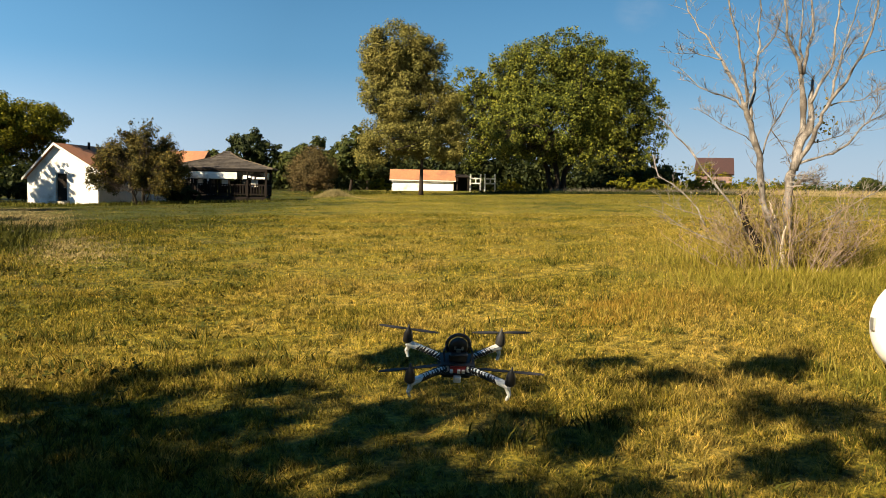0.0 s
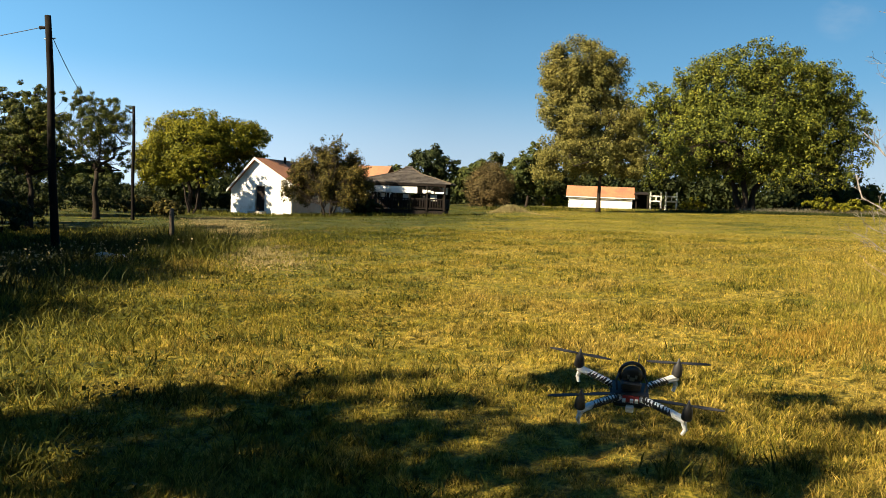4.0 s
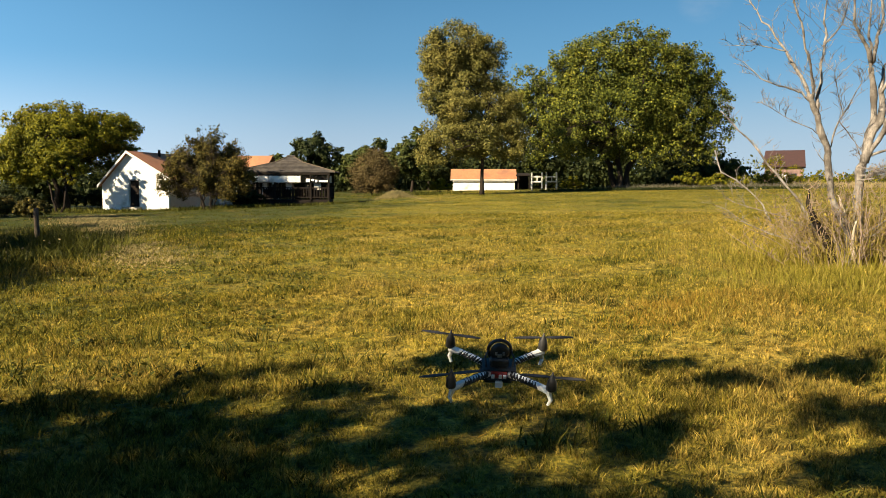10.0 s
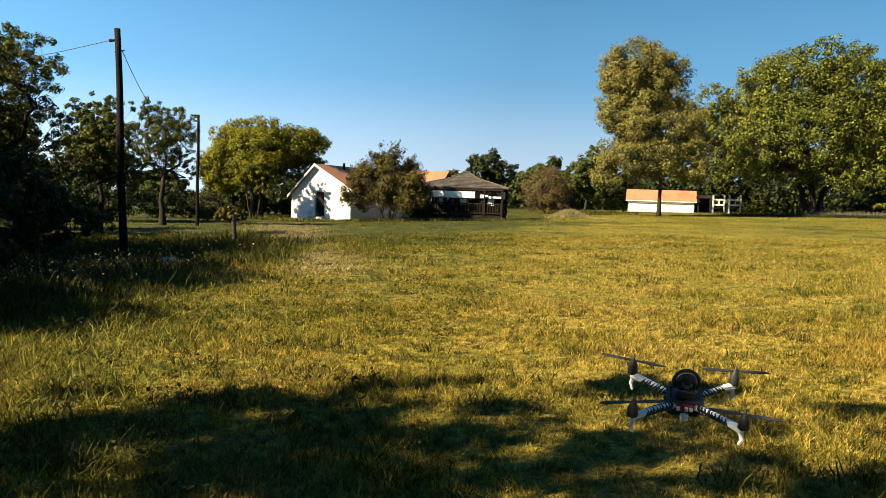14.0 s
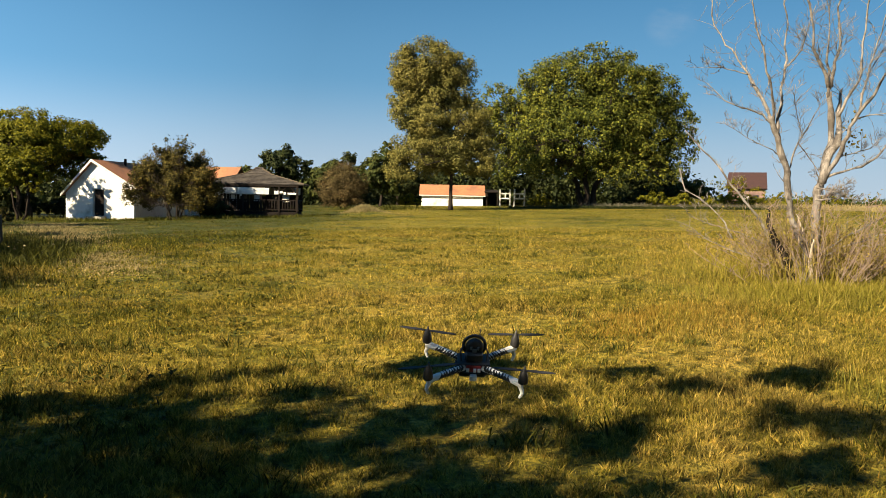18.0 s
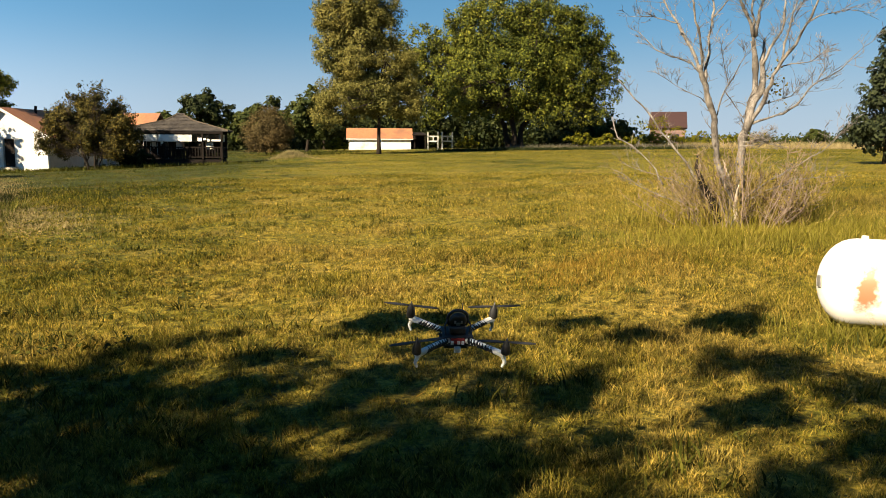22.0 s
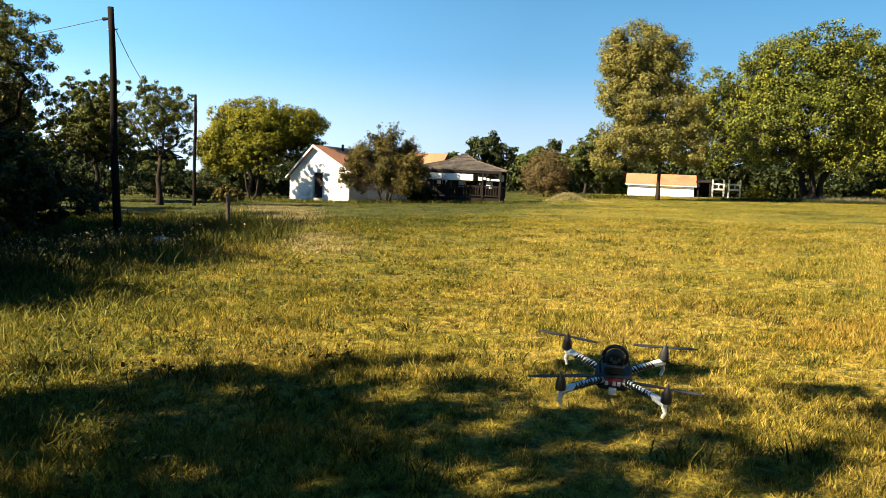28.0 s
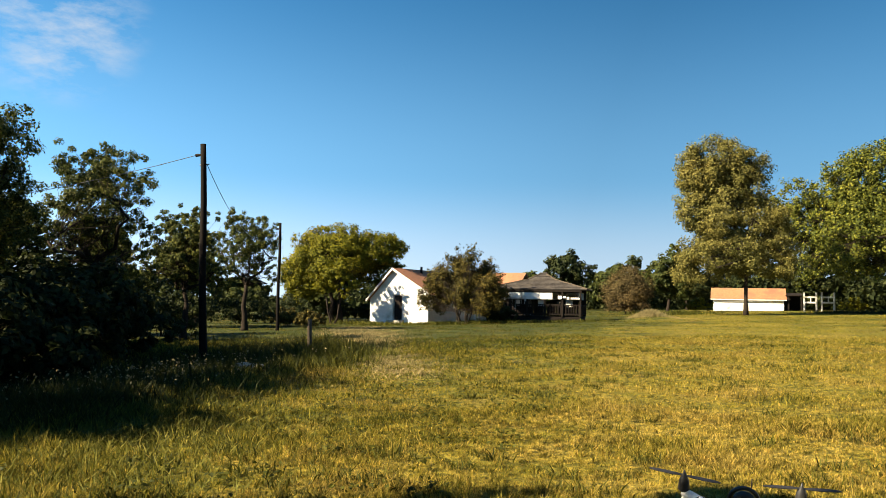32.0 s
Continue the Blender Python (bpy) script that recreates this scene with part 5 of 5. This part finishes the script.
# an added tree out of view, with a few long leafy boughs placed for their shadows
tree("shade_tree", (-7.8, -1.8), [(0.3, 2.6, 6.6, 0.45, 0.5, 0.35), (1.0, 2.5, 6.7, 0.5, 0.45, 0.3), (2.3, 2.3, 6.6, 0.4, 0.35, 0.25), (0.9, -0.4, 6.4, 0.6, 0.5, 0.3), (0.2, -0.5, 6.2, 0.5, 0.4, 0.3), (2.8, 1.8, 6.5, 0.4, 0.4, 0.3), (3.8, 2.2, 6.6, 0.5, 0.5, 0.35), (3.3, 0.8, 6.6, 0.6, 0.5, 0.3), (2.0, 0.6, 6.4, 0.4, 0.4, 0.3), (4.4, 0.4, 6.2, 0.65, 0.55, 0.35), (3.5, -0.6, 6.3, 0.5, 0.45, 0.3), (0.5, -1.1, 6.5, 0.75, 0.8, 0.45), (1.0, -2.2, 6.3, 0.7, 0.6, 0.4)],
     0.13, M_DARKLEAF, 9000, 0.16, "slim unseen tree added, its boughs placed to cast shade patches", seed=50, puffs=9, spread=0.7, shell=0.2, group="trees of the wood")
# another added tree out of view; each leafy bough drops one shadow patch
tree("shade_tree", (-5.2, -4.6), [(0.2, 2.7, 6.5, 0.26, 0.24, 0.2), (-0.3, 1.6, 6.5, 0.22, 0.2, 0.16)],
     0.12, M_DARKLEAF, 800, 0.15, "slim unseen tree added for small shade patches at the right", seed=52, puffs=9, spread=0.7, shell=0.2, group="trees of the wood")
# a tall unseen tree added behind, whose high boughs close the sky over the near grass
tree("zenith_block_tree", (1.6, -3.4), [(-1.2, 1.2, 10.6, 2.6, 2.4, 1.3), (1.4, 1.6, 10.4, 2.6, 2.4, 1.3), (-0.2, 3.6, 11.0, 2.4, 2.2, 1.1), (2.6, 3.4, 10.6, 2.2, 2.0, 1.1), (-3.4, 1.0, 11.4, 2.0, 2.0, 1.0), (3.8, 0.6, 9.4, 2.2, 2.2, 1.2)],
     0.2, M_DARKLEAF, 20000, 0.32, "tall unseen tree added, its high boughs closing the sky", seed=51, puffs=40, spread=0.36, shell=0.2, group="trees of the wood")
# tall trees added out of view, closing the field behind against sky light
REAR = [(-30.0, 4.0, 1.15), (-33.0, 14.0, 1.1), (-25.0, -6.0, 1.2), (-18.0, -14.0, 1.35), (-9.0, -17.0, 1.5), (1.0, -18.0, 1.5), (10.0, -16.0, 1.5), (18.0, -12.0, 1.4), (24.0, -4.0, 1.3), (-2.0, -26.0, 1.7), (-14.0, -25.0, 1.7), (13.0, -24.0, 1.7)]
for i, (wx, wy, k) in enumerate(REAR):
    tree("sky_block_tree", (wx, wy), [(0, 0, 5.2 * k, 4.0 * k, 3.6 * k, 2.6 * k), (-1.8 * k, 0.6, 6.6 * k, 2.6 * k, 2.6 * k, 2.0 * k), (1.9 * k, -0.5, 6.4 * k, 2.6 * k, 2.6 * k, 2.0 * k), (0, 0.5, 2.6 * k, 3.4 * k, 3.0 * k, 1.8 * k)],
         0.5, M_DARKLEAF, 9000, 0.26 * k, "tall dark unseen tree added behind to block sky light", seed=220 + i, puffs=40, spread=0.3, shell=0.4, group="trees of the wood")
# woods behind the oak and along the far edge
FAR = [(32, 112, 1.1), (24, 116, 1.2), (14, 116, 1.2), (5, 118, 1.0), (-3, 112, 0.9), (-12, 108, 0.8), (-22, 104, 0.7), (36, 104, 0.5), (34, 98, 0.45), (-28, 92, 0.6), (-64, 66, 0.5), (-40, 62, 0.55), (-47, 55, 0.6), (-34, 66, 0.5), (-64, 50, 0.8), (104, 166, 0.55), (111, 160, 0.6)]
for i, (wx, wy, k) in enumerate(FAR):
    tree("far_wood_tree", (wx, wy), [(0, 0, 4.6 * k, 4.2 * k, 4 * k, 3.0 * k), (2.5 * k, 0, 3.6 * k, 3 * k, 3 * k, 2.6 * k), (-2.5 * k, 0, 3.8 * k, 3 * k, 3 * k, 2.6 * k)], 0.42, M_FARLEAF if k < 0.9 else M_DARKLEAF, 6000, 0.25 * k,
         "dark green tree in the far wood", seed=80 + i, puffs=22, group="far trees")
for i, (wx, wy, k) in enumerate([(27.0, 89.0, 1.5), (30.2, 90.0, 1.3), (14.6, 95.0, 1.1), (33.5, 92.0, 1.1), (-1.2, 92.0, 1.1), (40.0, 100.0, 1.5), (44.0, 106.0, 1.6), (58.5, 118.0, 1.5), (64.0, 122.0, 1.8), (46.2, 115.0, 3.4), (50.2, 115.0, 1.3), (53.4, 115.5, 1.7)]):
    tree("low_bush", (wx, wy), [(0, 0, 0.8 * k, 1.1 * k, 1.0 * k, 0.7 * k), (0.8 * k, 0, 0.6 * k, 0.8 * k, 0.8 * k, 0.5 * k), (-0.8 * k, 0, 0.65 * k, 0.8 * k, 0.8 * k, 0.55 * k)], 0.2, M_ELM, 1800, 0.06,
         "low yellow-green bush near the oak", "bush", seed=120 + i, stems=3, fork=0.2, puffs=16, group="bushes near the oak")
for i, (wx, wy, k, mt) in enumerate([(-30.5, 62.5, 1.1, 0), (-33.0, 58.5, 1.2, 0), (-35.5, 61.0, 1.4, 0), (-23.2, 43.6, 0.75, 1), (-26.8, 47.0, 0.9, 1), (-28.5, 64.0, 1.0, 0), (-33.0, 41.0, 2.3, 0), (-31.0, 43.6, 2.0, 0), (-29.4, 46.4, 1.7, 0), (-36.0, 38.6, 2.5, 0), (-28.0, 49.4, 1.5, 0), (-38.5, 35.5, 2.6, 0), (-24.6, 31.6, 1.9, 0), (-22.4, 29.6, 1.6, 0), (-14.9, 58.2, 0.9, 0), (-15.8, 59.5, 1.0, 0)]):
    tree("hedge_bush", (wx, wy), [(0, 0, 0.8 * k, 1.1 * k, 1.0 * k, 0.75 * k), (0.8 * k, 0, 0.65 * k, 0.8 * k, 0.8 * k, 0.6 * k), (-0.8 * k, 0, 0.7 * k, 0.8 * k, 0.8 * k, 0.6 * k)], 0.14, (M_DARKLEAF, M_BROWNLEAF)[mt], 4200, 0.06,
         ("dark green bush near the house", "reddish-brown bush near the further pole")[mt], "bush", seed=160 + i, stems=4, fork=0.2, puffs=18, group="bushes by the house")
# hedge and scrub closing the far side of the field
rng = np.random.default_rng(76)
scrub = []
for i in range(800):
    west = i >= 480
    a = radians(rng.uniform(-70, -26) if west else rng.uniform(-26, 19.5))
    r = rng.uniform(112, 140)
    hgt = rng.uniform(0.5, 1.3) if west else rng.uniform(1.2, 3.4)
    c = np.array([r * math.sin(a), r * math.cos(a), 0.0])
    c[2] = level(c[0], c[1])
    scrub.append(c + rng.normal(size=(110, 3)) * np.array([1.8, 1.2, 0.1]) + np.array([0, 0, 1.0]) * rng.uniform(0, 1, size=(110, 1)) ** 0.8 * hgt * 1.5)
hedge = part("far_scrub", leaf_mesh("far_scrub", rng, np.concatenate(scrub), 0.6), M_DARKLEAF)
tagged(hedge, "dark scrub closing the far side of the field", "scrub", kind="stuff")
# far tree line on the horizon
rng = np.random.default_rng(77)
line_pts = []
for i in range(900):
    a = radians(rng.uniform(14, 62))
    r = rng.uniform(250, 330)
    hgt = rng.uniform(1.2, 3.2)
    c = np.array([r * math.sin(a), r * math.cos(a), 1.7])
    line_pts.append(c + rng.normal(size=(110, 3)) * np.array([4.0, 4.0, 0.1]) + np.array([0, 0, 1.0]) * np.abs(rng.normal(size=(110, 1))) * hgt * 0.5)
far_line = part("tree_line", leaf_mesh("tree_line", rng, np.concatenate(line_pts), 0.85), M_FARLEAF)
tagged(far_line, "low dark tree line on the horizon", "trees", kind="stuff")



def weeds(name, label, seed, spots, material, width=0.012, lean=0.45):
    """Tall weeds and grass in loose stands: (x, y, spread x, spread y, height, count)."""
    rng = np.random.default_rng(seed)
    pts, hs = [], []
    for x, y, sx, sy, h, n in spots:
        p = np.stack([rng.normal(x, sx, n), rng.normal(y, sy, n)], 1)
        pts.append(p)
        hs.append(h * rng.uniform(0.35, 1.15, n))
    p, h = np.concatenate(pts), np.concatenate(hs)
    p = np.column_stack([p, levels(p[:, 0], p[:, 1]) - 0.02])
    ob = part(name, blade_mesh(name, rng, p, h, width * rng.uniform(0.6, 1.4, len(h)), lean), material)
    return tagged(ob, label, "weeds", kind="stuff")


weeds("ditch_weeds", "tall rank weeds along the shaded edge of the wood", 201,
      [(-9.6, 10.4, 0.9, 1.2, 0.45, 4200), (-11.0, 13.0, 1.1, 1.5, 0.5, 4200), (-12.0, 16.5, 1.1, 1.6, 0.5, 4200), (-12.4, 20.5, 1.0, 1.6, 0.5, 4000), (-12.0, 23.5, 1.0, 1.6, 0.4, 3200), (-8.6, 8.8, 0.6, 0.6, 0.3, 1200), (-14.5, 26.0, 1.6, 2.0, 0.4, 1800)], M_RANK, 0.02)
weeds("post_weeds", "ragged tall weeds round the wooden post", 213, [(-11.2, 21.8, 0.5, 0.7, 0.75, 700), (-10.2, 20.6, 0.5, 0.8, 0.6, 800), (-9.4, 18.6, 0.5, 0.9, 0.5, 800), (-9.0, 16.6, 0.5, 0.8, 0.42, 700), (-11.9, 23.4, 0.5, 0.7, 0.6, 500)], M_TUFT, 0.022, 0.5)
weeds("lush_grass", "lush green grass and weeds along the edge of the wood", 212,
      [(-6.5, 7.5, 1.2, 1.0, 0.20, 3000), (-5.2, 5.6, 0.9, 0.7, 0.17, 2400), (-7.8, 9.2, 1.0, 0.8, 0.23, 2600), (-4.2, 4.6, 0.7, 0.5, 0.15, 1800), (-8.8, 10.8, 0.9, 0.9, 0.25, 2200), (-9.4, 13.0, 0.8, 1.2, 0.28, 2200),
       (-9.6, 16.5, 0.7, 1.6, 0.28, 2000), (-10.0, 20.5, 0.8, 1.6, 0.31, 2000), (-2.8, 4.0, 0.8, 0.4, 0.12, 1400)], M_LUSH, 0.013, 0.7)
head_rng = np.random.default_rng(210)
heads = np.column_stack([head_rng.normal(-10.6, 1.3, 700), head_rng.normal(12.6, 2.2, 700), head_rng.uniform(0.22, 0.6, 700)])
heads[:, 2] += levels(heads[:, 0], heads[:, 1])
tagged(part("seed_heads", leaf_mesh("seed_heads", head_rng, heads, 0.05), M_STRAW), "pale seed heads on the weeds by the wood", "weeds", kind="stuff")
weeds("tree_foot_weeds", "tall dry grass round the foot of the dead tree", 202,
      [(6.8, 13.6, 0.9, 0.5, 0.6, 1600), (5.8, 12.0, 0.9, 0.5, 0.22, 1800), (7.6, 12.0, 0.9, 0.6, 0.24, 1800), (4.6, 6.0, 0.5, 0.25, 0.22, 900), (4.9, 5.3, 0.5, 0.2, 0.16, 500), (4.0, 5.85, 0.3, 0.1, 0.17, 800), (4.35, 5.55, 0.3, 0.1, 0.17, 700)], M_WEED, 0.008)
weeds("thicket_grass", "tall yellow-green grass growing through the thicket", 207, [(6.6, 13.9, 0.9, 0.4, 0.8, 1200), (7.5, 13.8, 0.6, 0.4, 0.9, 1000), (5.7, 11.2, 0.9, 0.7, 0.28, 1800), (6.8, 11.4, 0.8, 0.5, 0.28, 1400), (8.4, 12.2, 0.7, 0.7, 0.3, 1000)], M_WEED, 0.01)
weeds("dry_patch", "dry orange-yellow patch of grass in the field", 205, [(3.0, 9.3, 0.45, 0.35, 0.11, 2600), (3.7, 9.9, 0.4, 0.3, 0.11, 1600), (2.2, 8.6, 0.4, 0.3, 0.09, 1000), (6.2, 9.2, 0.5, 0.4, 0.1, 900)], M_GOLD, 0.011)
weeds("dry_track", "pale trodden grass on the track towards the house", 206, [(-7.4 - (ty - 18.4) * 0.5, ty, 0.75, 0.7 + 0.02 * ty, 0.055 + 0.001 * ty, 2000) for ty in (16.5, 18.5, 20.5, 22.5, 25.0, 27.5, 30.0, 33.0, 36.5, 40.0, 44.0)], M_TRACK, 0.03)
weeds("house_weeds", "ragged tall grass along the house and pavilion", 203,
      [(-21.5, 58.6, 2.4, 0.4, 0.3, 900), (-17.0, 56.0, 2.2, 0.6, 0.35, 1400), (-11.8, 57.8, 3.0, 0.5, 0.3, 1200), (-26.0, 58.0, 2.0, 1.0, 0.4, 1200), (-3.5, 78.0, 2.0, 1.0, 0.55, 1200), (25.0, 88.5, 7.0, 0.8, 0.5, 3000)], M_TUFT, 0.05)

weeds("bank_scrub", "grey-brown brush and dead stems on the bank under the oak", 208,
      [(x, 88.0 + 0.12 * (x - 20), 1.6, 0.8, 0.75, 700) for x in (20.0, 23.0, 26.0, 29.0, 32.0, 35.0, 38.0, 41.0)], M_GREYWEED, 0.04)
# dark-leaved strip that stands in for the shade below the oak
weeds("bank_shade_weeds", "dark weeds standing in for the shade along the foot of the bank", 209,
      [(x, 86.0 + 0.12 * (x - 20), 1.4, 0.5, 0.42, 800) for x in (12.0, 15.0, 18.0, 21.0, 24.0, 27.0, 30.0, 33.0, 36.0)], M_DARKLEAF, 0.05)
weeds("mound_grass", "pale dry grass on a low mound at the far side of the field", 211, [(-4.3, 62.2, 0.75, 0.7, 0.36, 1600), (-3.0, 63.0, 1.4, 0.5, 0.16, 600)], M_TRACK, 0.03)
weeds("dry_field", "tall pale dry grass of the far field", 204,
      [(58.0, 96.0, 7.0, 6.0, 0.9, 5000), (72.0, 90.0, 9.0, 7.0, 0.9, 5000), (50.0, 110.0, 8.0, 5.0, 0.9, 4000), (88.0, 100.0, 10.0, 8.0, 1.0, 4000)], M_STRAW, 0.05)

# tufts of greener grass and low broad weeds over the field, denser towards the wood
tuft_rng = random.Random(301)
TUFTS = []
for _ in range(420):
    tx = tuft_rng.uniform(-10.0, 4.5) if tuft_rng.random() < 0.55 else tuft_rng.uniform(-11.0, -2.0)
    ty = 3.2 + 24.0 * tuft_rng.random() ** 1.6
    size = tuft_rng.uniform(0.05, 0.16)
    TUFTS.append((tx, ty, size, size * 0.6, tuft_rng.uniform(0.09, 0.19), int(500 * size)))
weeds("green_tufts", "small tufts of darker green grass in the mown field", 302, TUFTS, M_TUFT, 0.012, 0.5)
THATCH = [(tuft_rng.uniform(-9, 8), 3.4 + 22 * tuft_rng.random() ** 1.5, tuft_rng.uniform(0.15, 0.5), tuft_rng.uniform(0.08, 0.2), 0.05, 90) for _ in range(260)]
weeds("mown_thatch", "flattened pale cut grass lying in the field", 303, THATCH, M_GOLD, 0.009, 1.6)
leaf_rng = np.random.default_rng(304)
broad = []
for _ in range(300):
    bx, by = leaf_rng.uniform(-10.5, -2.0), 3.4 + 12 * leaf_rng.random() ** 1.3
    n = int(leaf_rng.integers(8, 22))
    c = np.column_stack([leaf_rng.normal(bx, 0.07, n), leaf_rng.normal(by, 0.06, n), leaf_rng.uniform(0.03, 0.12, n)])
    c[:, 2] += levels(c[:, 0], c[:, 1])
    broad.append(c)
low_weeds = part("low_weeds", leaf_mesh("low_weeds", leaf_rng, np.concatenate(broad), 0.055, 0.0, np.tile((0.0, 0.0, 1.0), (sum(len(c) for c in broad), 1)) + leaf_rng.normal(size=(sum(len(c) for c in broad), 3)) * 0.4), M_TUFT)
tagged(low_weeds, "low broad-leaved weeds in the grass near the wood", "weeds", kind="stuff")

# ---- drone ----
def build_drone():
    d = thing("quadcopter", pose(0.217, 3.040, 0.938, 19, 2, 1), "black and white four-armed quadcopter hovering over the grass", "drone")
    part("bottom_plate", Buf().box(-0.07, -0.05, -0.02, 0.07, 0.05, -0.016, None, 0.001), M_BLACK, d)
    part("top_plate", Buf().box(-0.065, -0.045, 0.018, 0.065, 0.045, 0.022, None, 0.001), M_BLACK, d)
    part("battery", Buf().box(-0.055, -0.022, -0.052, 0.055, 0.022, -0.021, None, 0.006), M_BLACK, d)
    part("electronics_box", Buf().box(-0.036, -0.03, 0.023, 0.036, 0.03, 0.06, None, 0.006), M_BLACK, d)
    ring = [(0.044 * math.cos(2 * math.pi * s / 20), 0.01, 0.078 + 0.044 * math.sin(2 * math.pi * s / 20)) for s in range(21)]
    part("ring_mount", Buf().tube(ring, [0.007] * 21, 7, False), M_BLACK, d, smooth=True)
    part("receiver_puck", Buf().lathe([(0.002, 0.0), (0.036, 0.002), (0.038, 0.014), (0.026, 0.022), (0.002, 0.024)], 16, pose(0, 0.01, 0.078, 90, 0, 0)), M_BLACK, d, smooth=True)
    part("circuit_board", Buf().box(-0.03, -0.047, -0.012, 0.03, -0.04, 0.016, None, 0.001), M_REDBOARD, d, "small red circuit board")
    for cx in (-0.024, 0.004, 0.021):
        part("connector", Buf().box(cx - 0.006, -0.056, -0.008, cx + 0.006, -0.047, 0.006, None, 0.001), M_WHITEPLASTIC, d, "small white connector")
    part("camera_mount", Buf().box(-0.014, -0.062, -0.046, 0.014, -0.045, -0.02, None, 0.003), M_WHITEPLASTIC, d)
    for sx, sz, w in ((-0.014, 0.082, 0.004), (0.014, 0.082, 0.004), (0.0, 0.072, 0.009)):
        part("mark", Buf().box(sx - w, -0.0175, sz - 0.011, sx + w, -0.0145, sz + 0.004, None, 0.001), M_STEEL, d, "pale grey mark")
    for sx in (-0.05, 0.05):
        part("cable", Buf().tube([(sx, -0.02, 0.02), (sx * 1.1, -0.01, 0.06), (sx * 0.7, 0.015, 0.095)], [0.004, 0.004, 0.003], 6), M_BLACK, d)
    part("antenna", Buf().tube([(0.02, 0.03, 0.03), (0.025, 0.06, 0.13)], [0.003, 0.002], 6), M_BLACK, d)
    for i in range(4):
        a = radians(38 + (0, 104, 180, 284)[i])
        c, s = math.cos(a), math.sin(a)
        arm = part("arm", Buf().tube([(c * 0.05, s * 0.05, 0.0), (c * 0.15, s * 0.15, 0.004), (c * 0.235, s * 0.235, 0.0)], [0.014, 0.012, 0.015], 8), M_WHITEPLASTIC, d, "white plastic arm with black bands")
        for k in range(9):
            r = 0.066 + 0.0135 * k
            q = 0.006 if k % 3 else 0.008
            part("band", Buf().tube([(c * r, s * r, 0.0), (c * (r + q), s * (r + q), 0.006)], [0.0155, 0.0155], 8), M_BLACK, arm)
        part("landing_leg", Buf().tube([(c * 0.225, s * 0.225, -0.005), (c * 0.238, s * 0.238, -0.035), (c * 0.228, s * 0.228, -0.06)], [0.011, 0.008, 0.006], 7), M_WHITEPLASTIC, d)
        mt = Matrix.Translation((c * 0.235, s * 0.235, 0))
        motor = part("motor", Buf().lathe([(0.019, 0.01), (0.02, 0.016), (0.017, 0.045), (0.011, 0.062), (0.005, 0.072), (0.002, 0.085)], 14, mt), M_BLACK, d, smooth=True)
        pa = (0.08, -0.2, 0.25, -0.1)[i]
        pc, ps = math.cos(pa), math.sin(pa)
        pr = Buf()
        prof = ((0.006, 0.004), (0.03, 0.007), (0.06, 0.0085), (0.095, 0.007), (0.12, 0.003))
        rim = [(k, -w) for k, w in prof] + [(k, w) for k, w in reversed(prof)] + [(-k, w) for k, w in prof] + [(-k, -w) for k, w in reversed(prof)]
        pr.slab([(c * 0.235 + x * pc - y * ps, s * 0.235 + x * ps + y * pc, 0.066) for x, y in rim], 0.003)
        part("propeller", pr, M_BLACK, motor)


build_drone()
